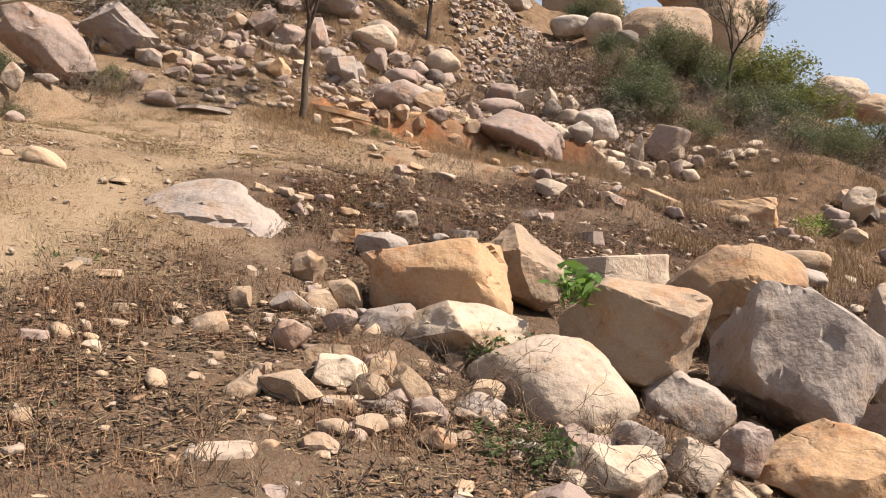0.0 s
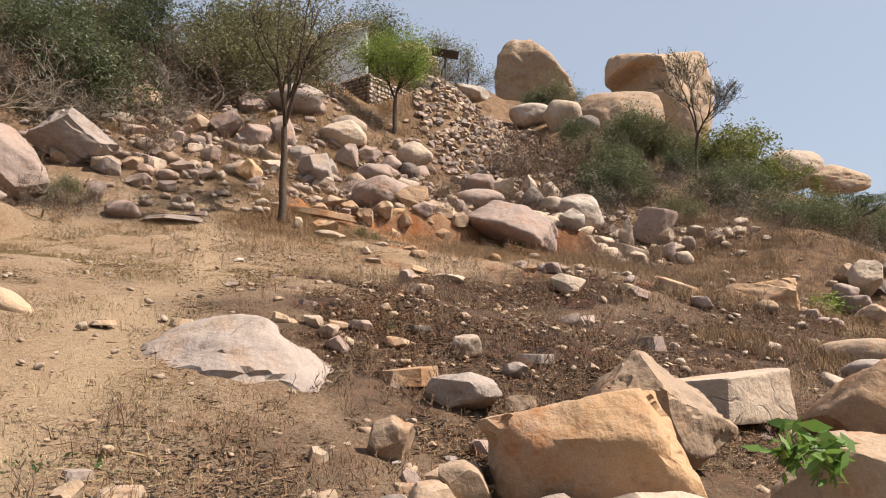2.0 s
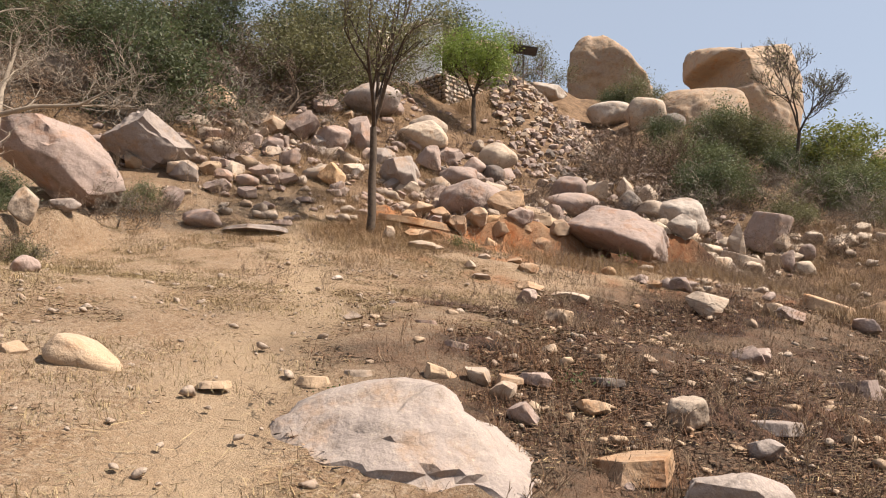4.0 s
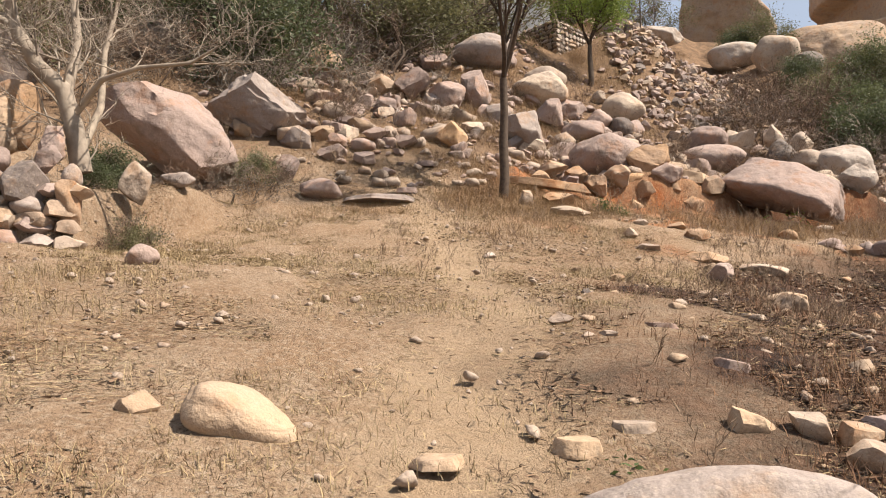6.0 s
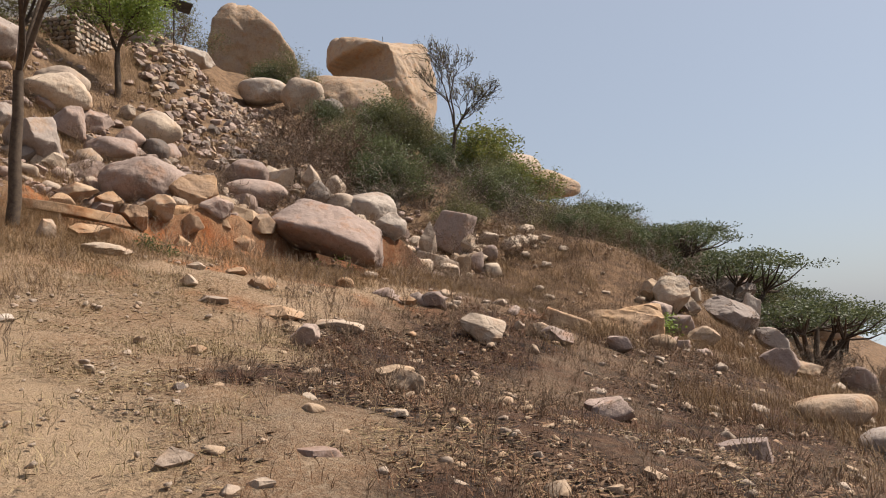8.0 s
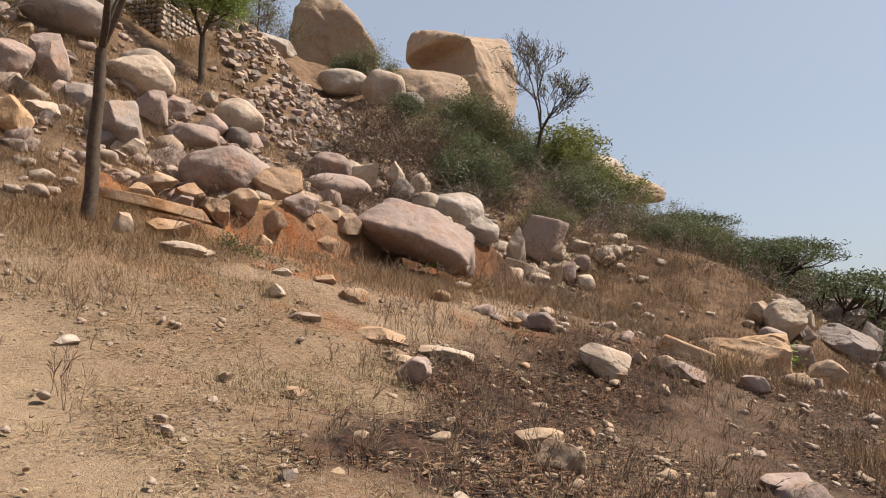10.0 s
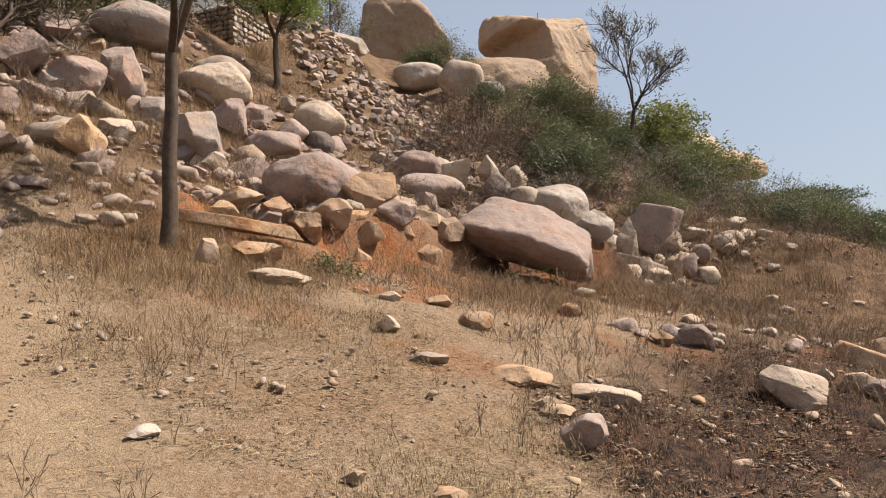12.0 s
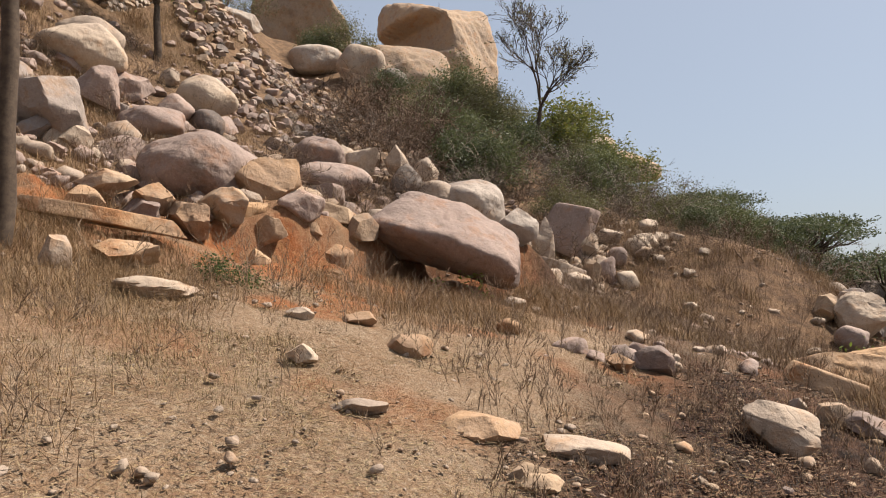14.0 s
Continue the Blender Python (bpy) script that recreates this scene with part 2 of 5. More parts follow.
def rise(x, y):
    x, y = np.asarray(x, float).ravel(), np.asarray(y, float).ravel()
    z = np.einsum("pi,ij,pj->p", weights(GY, y), RISE, weights(GX, x)) + bank(x, y)
    z = z - 0.40 * np.exp(-(((x - 1.5) / 1.1) ** 2) - ((y - 23.2) / 0.55) ** 2)
    z = z + 0.35 * np.clip(-16 - x, 0, 30)
    z = z - 0.30 * np.clip(x - 24, 0, 160) - 0.20 * np.clip(-4 - y, 0, 120) - 0.05 * np.clip(y - 56, 0, 400)
    return np.maximum(z, -42)


def ground_z(x, y):
    return float(rise([x], [y])[0])


LATTICE = np.random.default_rng(7).random((256, 256))


def value_noise(x, y, size, shift=0):
    u, v = x / size + 37.3 + shift, y / size + 11.9 + 2 * shift
    i, j = np.floor(u).astype(int), np.floor(v).astype(int)
    a, b = u - i, v - j
    a, b = a * a * (3 - 2 * a), b * b * (3 - 2 * b)
    g = lambda p, q: LATTICE[p % 256, q % 256]
    return (g(i, j) * (1 - a) * (1 - b) + g(i + 1, j) * a * (1 - b) + g(i, j + 1) * (1 - a) * b + g(i + 1, j + 1) * a * b) * 2 - 1


def fractal(x, y, size, octaves=4, shift=0):
    return sum(value_noise(x, y, size / 2**k, shift + 5 * k) / 2**k for k in range(octaves))


def path_mask(x, y):
    cx = np.interp(y, [0, 4, 6, 9, 12, 15, 17.5, 19.5, 23], [-0.3, -2.4, -3.4, -3.75, -3.75, -4.3, -5.2, -6.3, -6.9])
    w = 0.40 + 0.10 * value_noise(x, y, 1.5, 3)
    return (1 - step(0.4, 1.7, np.abs(x - cx - 0.25 * value_noise(x, y, 2.2, 9)) / w)) * (1 - step(19, 22, y)) * (0.8 + 0.3 * value_noise(x, y, 0.5, 4))


def burnt_mask(x, y):
    n = fractal(x, y, 1.6, 4, 2)
    left = np.interp(y, [0, 4, 6, 8, 10, 12, 14, 16, 20], [-1.9, -2.1, -2.3, -2.3, -2.9, -2.6, -1.9, -1.0, 1.9])
    m = step(-0.8, 0.9, x - left + 0.9 * n) * (1 - step(-0.8, 1.2, y - np.interp(x, [-2, 2, 6, 10, 14], [16.3, 18.9, 22.4, 25.6, 27]) + 0.8 * n))
    far = (1 - step(3.6, 6.0, np.hypot((x - 10.5) / 1.7, y - 24.6) + 1.2 * n))
    holes = 1 - 0.3 * step(0.25, 0.8, fractal(x, y, 2.3, 4, 41)) * step(5, 10, y)
    return np.clip(np.maximum(m * (0.95 + 0.2 * n), far * 0.95) * holes, 0, 1)


def red_mask(x, y):
    n = fractal(x, y, 1.3, 4, 6)
    d = y - (22.75 + 0.30 * x)
    m = step(-5.4, -4.0, x) * (1 - step(4.6, 7.0, x)) * step(-2.2, -0.5, d + 0.8 * n) * (1 - step(0.9, 2.0, d + 0.5 * n))
    spots = step(0.2, 0.7, n) * step(15, 19, y) * step(-5, -2, x) * (1 - step(23, 26, y)) * 0.7
    return np.clip(m * np.clip(0.8 + 0.5 * fractal(x, y, 0.6, 3, 31), 0, 1) + spots, 0, 1)


def spread(inner0, inner1, pace, far0, far1, growth):
    core = list(np.arange(inner0, inner1, pace))
    up, s = [inner1], pace
    while up[-1] < far1:
        s *= growth
        up.append(up[-1] + s)
    down, s = [inner0], pace
    while down[-1] > far0:
        s *= growth
        down.append(down[-1] - s)
    return np.array(sorted(down[1:]) + core + up)


def raw_mesh(name, verts, faces):
    me = bpy.data.meshes.new(name)
    verts, faces = np.asarray(verts, np.float32), np.asarray(faces, np.int32)
    k = faces.shape[1]
    me.vertices.add(len(verts))
    me.vertices.foreach_set("co", verts.ravel())
    me.loops.add(faces.size)
    me.loops.foreach_set("vertex_index", faces.ravel())
    me.polygons.add(len(faces))
    me.polygons.foreach_set("loop_start", np.arange(0, faces.size, k, dtype=np.int32))
    me.update(calc_edges=True)
    return me


def build_ground():
    xs = spread(-8.5, 7.0, 0.075, -700, 3200, 1.075)
    ys = spread(2.0, 25.5, 0.085, -700, 3200, 1.075)
    X, Y = np.meshgrid(xs, ys)
    x, y = X.ravel(), Y.ravel()
    near = np.exp(-np.maximum(np.hypot(x + 1, y - 12) - 30, 0) / 20)
    burnt, path, red = burnt_mask(x, y) * near * np.interp(y, [6.5, 9.5], [0.62, 1.0]), path_mask(x, y), red_mask(x, y)
    rough = 0.05 * fractal(x, y, 1.1, 5) + 0.018 * fractal(x, y, 0.22, 3, 8)
    rough = rough * (1 - 0.6 * path) + 0.02 * burnt * fractal(x, y, 0.3, 3, 12)
    d = y - (22.75 + 0.30 * x)
    rough = rough + 0.2 * red * fractal(x, y, 0.8, 5, 15) * step(-0.9, 0, d) * (1 - step(0.6, 1.0, d))
    z = rise(x, y) + rough * near - 0.03 * path
    n, m = len(xs), len(ys)
    i = (np.arange(m - 1)[:, None] * n + np.arange(n - 1)[None, :]).ravel()
    me = raw_mesh("ground", np.stack([x, y, z], 1), np.stack([i, i + 1, i + n + 1, i + n], 1))
    me.polygons.foreach_set("use_smooth", np.ones(len(me.polygons), bool))
    scrub = np.clip(step(21.5, 25, y + 0.8 * fractal(x, y, 3, 3, 1) - 0.25 * x) + step(6, 10, x), 0, 1) * (1 - red)
    # painted haze mask for the far plain, growing from 60 to 260 m out
    far_haze = step(60, 260, np.hypot(x, y - 10))
    for key, v in (("burnt", burnt), ("path", np.clip(path, 0, 1)), ("red", red), ("scrub", scrub * 0.85), ("far_haze", far_haze)):
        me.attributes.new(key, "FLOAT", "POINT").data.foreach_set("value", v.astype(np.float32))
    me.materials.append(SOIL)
    return tagged(new("ground", me), "dry tan hillside soil, burnt dark in places, with a worn path", "ground", kind="structure")


build_ground()

# ---- boulders and stones ----
NAMES = {"tan": "tan", "orange": "rusty orange", "pale": "pale buff", "white": "freshly broken whitish", "pink": "pinkish grey", "grey": "weathered grey", "dark": "dark grey"}
SHAPES = {"ang": "angular broken granite", "round": "rounded weathered granite", "slab": "flat broken granite", "over": "rounded overhanging granite", "egg": "egg-shaped granite", "mound": "low half-buried granite"}


SPHERES = {}


def sphere(level):
    if level not in SPHERES:
        bm = bmesh.new()
        bmesh.ops.create_icosphere(bm, subdivisions=level, radius=1.0)
        bm.verts.index_update()
        SPHERES[level] = (np.array([v.co[:] for v in bm.verts]), np.array([[v.index for v in f.verts] for f in bm.faces]))
        bm.free()
    return SPHERES[level]


def rock_shape(w, d, h, style, seed, level):
    """Points and faces of a rock: a body bounded by tilted break planes, then worn and pitted."""
    rng = np.random.default_rng(seed * 31 + 5)
    n, faces = sphere(level)
    count, soft, lo, hi, jitter = {"ang": (15, 34, 0.70, 1.0, 0.5), "slab": (14, 34, 0.72, 1.0, 0.4), "round": (22, 9, 0.85, 1.0, 0.5), "over": (16, 14, 0.8, 1.0, 0.4), "egg": (24, 7, 0.95, 1.0, 0.3)}[style]
    k = np.arange(count) + 0.5
    phi, z = k * 2.39996 + rng.uniform(0, 6.28), 1 - 2 * k / count
    planes = np.stack([np.cos(phi) * np.sqrt(1 - z * z), np.sin(phi) * np.sqrt(1 - z * z), z], 1) + rng.normal(0, jitter * 0.5, (count, 3))
    planes /= np.linalg.norm(planes, axis=1)[:, None]
    deep = rng.uniform(lo, hi, count)
    if style == "slab":
        planes, deep = np.vstack([planes, [[0.06, -0.05, 1.0]]]), np.append(deep, 0.62)
    if style == "over":
        planes, deep = np.vstack([planes, [[-0.12, -0.55, -0.82]], [[0.1, -0.3, 0.95]]]), np.append(deep, [0.42, 0.62])
    reach = np.minimum(deep[None, :] / np.maximum(n @ planes.T, 0.08), 3.0)
    r = -np.log(np.exp(-soft * reach).sum(1)) / soft
    p = n * r[:, None]
    shift = Vector(rng.uniform(-90, 90, 3))
    out = np.empty_like(p)
    amp = 0.035 if style in ("ang", "slab") else 0.05
    for i, q in enumerate(p):
        v = Vector(q)
        a = v + 0.10 * noise.noise_vector(v * 0.8 + shift)
        m = amp * noise.fractal(v * 1.9 + shift, 0.9, 2.1, 5)
        if level > 3:
            c = noise.voronoi(v * 1.25 + shift)[0]
            m -= 0.02 * math.exp(-(((c[1] - c[0]) / 0.05) ** 2))
            m += 0.008 * noise.noise(v * 14 + shift)
        out[i] = a + v.normalized() * m
    low, high = out.min(0), out.max(0)
    return ((out - low) / (high - low) - 0.5) * (w, d, h), faces


OVERHANG = [(-1, -0.55, 0.0), (-0.55, -0.9, 0.0), (0.1, -1, -0.12), (0.8, -1, -0.5), (1, -0.7, -0.9), (-0.45, 0.25, 0.95), (0.3, 0.3, 0.8), (0.95, 0.2, 0.15),
            (-0.85, 0.2, -0.5), (0.0, 0.0, -0.7), (0.7, -0.5, -1), (1, 0.8, -1), (-0.9, 0.9, 0.2), (0.2, 1, 0.5), (1, 0.9, 0.0)]
DOME = [(-1, -0.6, -1), (-0.95, -0.7, 0.5), (-0.6, -0.5, 1), (-0.1, -0.6, 0.95), (0.5, -0.8, 0.35), (1, -0.6, -0.4), (1, -0.5, -1),
        (-1, 0.8, -1), (-0.8, 0.8, 0.6), (-0.5, 0.7, 1), (0.2, 0.8, 0.8), (1, 0.8, -0.3), (1, 0.8, -1)]

MOUND = [(-1, -0.5, -1), (-0.5, -1, -1), (0.4, -1, -1), (1, -0.6, -1), (1, 0.6, -1), (-1, 0.6, -1), (-0.42, -0.1, 0.55), (-0.3, 0.15, 0.8), (0.12, 0.0, 0.95), (0.3, -0.05, 0.9), (0.42, 0.2, 0.6),
         (0.0, 0.6, 0.7), (-0.75, -0.3, -0.2), (0.75, -0.35, -0.25), (0.0, -0.75, -0.3), (0.7, 0.5, 0.0), (-0.7, 0.5, 0.1)]


def cleave(bm, rng):
    """Breaks a block along random planes, so that broad flat faces and hard edges are left."""
    count = 13
    k = np.arange(count) + 0.5
    phi, z = k * 2.39996 + rng.uniform(0, 6.28), 1 - 2 * k / count
    ways = np.stack([np.cos(phi) * np.sqrt(1 - z * z), np.sin(phi) * np.sqrt(1 - z * z), z], 1) + rng.normal(0, 0.34, (count, 3))
    for n in ways / np.linalg.norm(ways, axis=1)[:, None]:
        reach = rng.uniform(0.58, 0.98)
        bmesh.ops.bisect_plane(bm, geom=bm.verts[:] + bm.edges[:] + bm.faces[:], dist=1e-5, plane_co=n * reach, plane_no=n, clear_outer=True)
        rim = [e for e in bm.edges if e.is_boundary]
        if rim:
            bmesh.ops.edgeloop_fill(bm, edges=rim)
    bmesh.ops.remove_doubles(bm, verts=bm.verts, dist=0.04)
    bmesh.ops.recalc_face_normals(bm, faces=bm.faces)


def broken_shape(w, d, h, style, seed, fine):
    """A block of broken rock: the hull of a few corners, its faces divided, worn at the edges and roughened."""
    rng = np.random.default_rng(seed * 17 + 3)
    if style in ("over", "dome", "mound"):
        pts, worn = np.array({"over": OVERHANG, "dome": DOME, "mound": MOUND}[style]), 9 if style != "mound" else 4
    else:
        pts = np.array([(x, y, z) for x in (-1, 1) for y in (-1, 1) for z in (-1, 1)], float) * rng.uniform(0.86, 1.0, (8, 3))
        pts = pts @ np.array(Euler(rng.uniform(-3, 3, 3)).to_matrix()).T
        worn = int(rng.integers(1, 4))
        if style == "slab":
            a = np.sort(rng.uniform(0, 6.28, 8)) * 0.6 + np.linspace(0, 6.28, 9)[:8] * 0.4
            ring = np.stack([np.cos(a), np.sin(a)], 1) * rng.uniform(0.75, 1.05, (8, 1))
            low = np.column_stack([ring, np.full(8, -1.0)])
            top = np.column_stack([ring * rng.uniform(0.72, 0.98, (8, 1)), np.full(8, 0.8) + 0.35 * ring[:, 0] * rng.uniform(-1, 1)])
            pts = np.vstack([low, top])
    bm = bmesh.new()
    for p in pts:
        bm.verts.new(p)
    bmesh.ops.convex_hull(bm, input=bm.verts)
    bmesh.ops.delete(bm, geom=[v for v in bm.verts if not v.link_faces], context="VERTS")
    bmesh.ops.dissolve_limit(bm, angle_limit=radians(14), verts=bm.verts, edges=bm.edges)
    if style == "ang":
        cleave(bm, rng)
    bmesh.ops.triangulate(bm, faces=bm.faces)
    for _ in range(7):
        long = [e for e in bm.edges if e.calc_length() > fine]
        if not long:
            break
        bmesh.ops.subdivide_edges(bm, edges=long, cuts=1)
        bmesh.ops.triangulate(bm, faces=bm.faces)
    if fine < 0.7:
        for _ in range(worn if fine < 0.3 else 1):
            bmesh.ops.smooth_vert(bm, verts=bm.verts, factor=0.5 if worn > 3 else 0.3, use_axis_x=True, use_axis_y=True, use_axis_z=True)
    bm.normal_update()
    bm.verts.index_update()
    v = np.array([q.co[:] for q in bm.verts])
    n = np.array([q.normal[:] for q in bm.verts])
    f = np.array([[q.index for q in face.verts] for face in bm.faces])
    bm.free()
    shift = Vector(rng.uniform(-90, 90, 3))
    for i in range(len(v)):
        p = Vector(v[i])
        bulge = 0.05 * noise.noise(p * 1.1 + shift)
        rough = 0.028 * noise.fractal(p * 2.6 + shift, 0.7, 2.1, 6)
        ledge = noise.noise(p * 1.7 - shift)
        chip = -0.05 if ledge > 0.3 else 0.025 if ledge < -0.36 else 0.0
        if style == "slab":
            chip, rough, bulge = 0.0, 0.15 * rough, 0.4 * bulge
        v[i] += n[i] * (bulge + rough + chip)
    low, high = v.min(0), v.max(0)
    return ((v - low) / (high - low) - 0.5) * (w, d, h), f


def rock_data(name, w, d, h, style, seed, level):
    if style in ("ang", "slab", "over", "dome", "mound"):
        me = raw_mesh(name, *broken_shape(w, d, h, style, seed, {2: 0.8, 3: 0.42, 4: 0.2, 5: 0.12}[level]))
        me.polygons.foreach_set("use_smooth", np.ones(len(me.polygons), bool))
        if style not in ("over", "dome"):
            me.set_sharp_from_angle(angle=radians(35))
        return me
    me = raw_mesh(name, *rock_shape(w, d, h, style, seed, level))
    me.polygons.foreach_set("use_smooth", np.ones(len(me.polygons), bool))
    return me


def boulder(x, y, z, w, d, h, yaw, tilt, style, colour, seed):
    """One loose rock, its middle at x, y, z, broad across its own x."""
    big = max(w, h)
    name = "boulder" if big > 0.55 else "stone"
    near = y < 16
    level = 4 if big > 0.6 or (near and big > 0.3) else 3 if big > 0.15 else 2
    if big > 1.0 and y < 12 or big > 1.8 and y < 30:
        level = 5
    me = rock_data(name, w, d, h, style, seed, level)
    me.materials.append(ROCK[colour])
    ob = new(name, me)
    ob.matrix_world = pose(x, y, z, 0, tilt, yaw)
    size = "large" if big > 1.2 else "small" if big < 0.3 else "medium"
    where = "on burnt ground" if burnt_mask(np.array([x]), np.array([y]))[0] > 0.4 else "on the earth bank" if abs(y - (22.9 + 0.3 * x)) < 1.5 and -5 < x < 6 else "on dry ground" if y < 22 else "on the scrub slope"
    return tagged(ob, f"{size} {NAMES[colour]} {SHAPES[style]} {name} {where}", name)


boulder(0.03, 6.60, 1.45, 1.30, 1.04, 0.86, -2, 0, "ang", "orange", 501)
boulder(0.82, 7.59, 1.62, 1.2, 0.95, 0.89, -8, 12, "ang", "tan", 502)
boulder(2.08, 9.23, 1.66, 1.37, 1.10, 0.51, -14, 0, "slab", "pale", 3)
boulder(0.27, 5.82, 1.12, 0.98, 0.78, 0.52, -4, 0, "ang", "pale", 504)
boulder(0.88, 5.36, 0.83, 1.21, 0.97, 0.77, -12, 0, "round", "pale", 5)
boulder(-0.32, 6.03, 1.14, 0.49, 0.39, 0.35, 2, 0, "ang", "grey", 6)
boulder(1.63, 6.21, 1.15, 1.17, 0.94, 0.97, -18, 0, "ang", "tan", 7)
boulder(3.12, 8.20, 1.41, 1.52, 1.22, 1.30, -23, 0, "ang", "orange", 8)
boulder(3.01, 6.42, 1.02, 1.38, 1.11, 1.35, -24, 0, "ang", "grey", 9)
boulder(1.98, 5.84, 0.71, 0.72, 0.58, 0.57, -22, 0, "ang", "grey", 10)
boulder(2.76, 5.10, 0.48, 1.05, 0.84, 0.60, -28, 0, "ang", "orange", 11)
boulder(2.16, 5.14, 0.56, 0.34, 0.27, 0.38, -22, 0, "ang", "pink", 12)
boulder(1.11, 4.32, 0.57, 0.61, 0.49, 0.37, -13, 0, "ang", "pale", 13)
boulder(1.35, 4.71, 0.66, 0.31, 0.25, 0.28, -14, 0, "ang", "grey", 14)
boulder(1.67, 4.62, 0.57, 0.38, 0.31, 0.31, -19, 0, "ang", "pale", 15)
boulder(3.93, 6.74, 0.49, 0.44, 0.35, 0.45, -30, 0, "ang", "pink", 16)
boulder(6.59, 14.51, 2.04, 1.27, 1.02, 0.48, -24, 0, "round", "tan", 17)
boulder(6.11, 13.27, 1.75, 0.97, 0.78, 0.39, -24, 0, "round", "grey", 18)
boulder(1.88, 4.50, 0.44, 0.36, 0.29, 0.20, -21, 0, "ang", "tan", 19)
boulder(4.77, 8.09, 1.05, 0.53, 0.43, 1.41, -30, 0, "ang", "pale", 20)
boulder(-0.61, 8.01, 1.75, 0.61, 0.48, 0.34, 4, 0, "ang", "grey", 21)
boulder(-1.06, 8.40, 1.87, 0.59, 0.48, 0.17, 7, 0, "slab", "orange", 22)
boulder(-1.14, 6.81, 1.51, 0.33, 0.26, 0.35, 9, 0, "ang", "tan", 23)
boulder(-0.72, 6.32, 1.32, 0.30, 0.24, 0.30, 6, 0, "ang", "tan", 24)
boulder(-0.65, 5.65, 1.16, 0.26, 0.21, 0.24, 6, 0, "ang", "pink", 25)
boulder(-0.49, 4.72, 0.96, 0.35, 0.28, 0.23, 5, 0, "ang", "pale", 26)
boulder(-0.23, 4.90, 0.94, 0.21, 0.17, 0.21, 1, 0, "ang", "tan", 27)
boulder(-0.07, 4.68, 0.91, 0.26, 0.21, 0.31, -1, -25, "ang", "tan", 28)
boulder(-1.04, 6.39, 1.30, 0.22, 0.17, 0.07, 9, 0, "slab", "tan", 29)
boulder(-0.89, 5.15, 1.10, 0.27, 0.22, 0.24, 10, 0, "ang", "pink", 30)
boulder(-0.41, 4.02, 0.79, 0.18, 0.14, 0.10, 5, 0, "ang", "tan", 31)
boulder(0.07, 4.47, 0.78, 0.18, 0.15, 0.08, -3, 0, "ang", "tan", 32)
boulder(-0.44, 4.43, 0.84, 0.23, 0.18, 0.05, 5, 0, "slab", "tan", 33)
boulder(-0.21, 4.55, 0.83, 0.29, 0.23, 0.05, 1, 0, "slab", "grey", 34)
boulder(-0.21, 4.12, 0.79, 0.18, 0.14, 0.12, 1, 0, "ang", "tan", 35)
boulder(0.14, 4.16, 0.74, 0.21, 0.17, 0.14, -4, 0, "ang", "tan", 36)
boulder(-0.92, 6.05, 1.21, 0.20, 0.16, 0.07, 8, 0, "slab", "white", 37)
boulder(-1.58, 6.55, 1.46, 0.13, 0.10, 0.12, 14, 0, "ang", "pale", 38)
boulder(-1.21, 4.24, 0.95, 0.12, 0.09, 0.08, 17, 0, "ang", "tan", 39)
boulder(-1.73, 5.33, 1.23, 0.13, 0.11, 0.08, 19, 0, "ang", "tan", 40)
boulder(-1.83, 4.32, 1.07, 0.11, 0.08, 0.08, 25, 0, "ang", "pale", 41)
boulder(-2.42, 5.69, 1.42, 0.24, 0.19, 0.05, 24, 0, "slab", "pale", 42)
boulder(-2.59, 5.51, 1.45, 0.15, 0.12, 0.12, 27, 0, "ang", "tan", 43)
boulder(-2.66, 5.77, 1.49, 0.15, 0.12, 0.05, 26, 0, "slab", "grey", 44)
boulder(-1.99, 4.56, 1.14, 0.06, 0.05, 0.08, 26, 0, "ang", "tan", 45)
boulder(-2.04, 5.10, 1.23, 0.12, 0.10, 0.05, 23, 0, "slab", "tan", 46)
boulder(-1.56, 6.04, 1.33, 0.10, 0.08, 0.07, 15, 0, "ang", "tan", 47)
boulder(-1.19, 5.68, 1.18, 0.12, 0.09, 0.05, 12, 0, "slab", "pale", 48)
boulder(-1.26, 4.68, 1.01, 0.14, 0.11, 0.05, 16, 0, "slab", "tan", 49)
boulder(-2.16, 4.31, 1.12, 0.17, 0.14, 0.05, 29, 0, "slab", "pink", 50)
boulder(-0.04, 8.99, 1.90, 0.25, 0.20, 0.16, -1, 0, "ang", "grey", 51)
boulder(0.23, 9.53, 2.00, 0.40, 0.32, 0.10, -2, 0, "slab", "grey", 52)
boulder(-0.48, 9.27, 2.11, 0.31, 0.25, 0.27, 2, 0, "ang", "pale", 53)
boulder(-2.31, 9.30, 2.38, 0.19, 0.15, 0.17, 14, 0, "ang", "tan", 54)
boulder(-1.77, 9.40, 2.32, 0.23, 0.19, 0.13, 11, 0, "ang", "tan", 55)
boulder(-1.70, 8.84, 2.14, 0.22, 0.18, 0.16, 11, 0, "ang", "pink", 56)
boulder(-0.83, 3.51, 0.76, 0.36, 0.29, 0.07, 17, 0, "slab", "pale", 57)
boulder(-2.64, 8.02, 1.87, 2.5, 1.6, 1.04, -4, 0, "mound", "grey", 58)
boulder(-4.54, 8.53, 2.45, 0.54, 0.42, 0.3, 27, 22, "round", "tan", 359)
boulder(-5.00, 8.48, 2.53, 0.19, 0.15, 0.12, 33, 0, "ang", "tan", 60)
boulder(-7.01, 11.85, 3.43, 0.31, 0.25, 0.25, 32, 0, "round", "pink", 61)
boulder(-3.13, 8.86, 2.33, 0.25, 0.20, 0.08, 8, 0, "slab", "tan", 62)
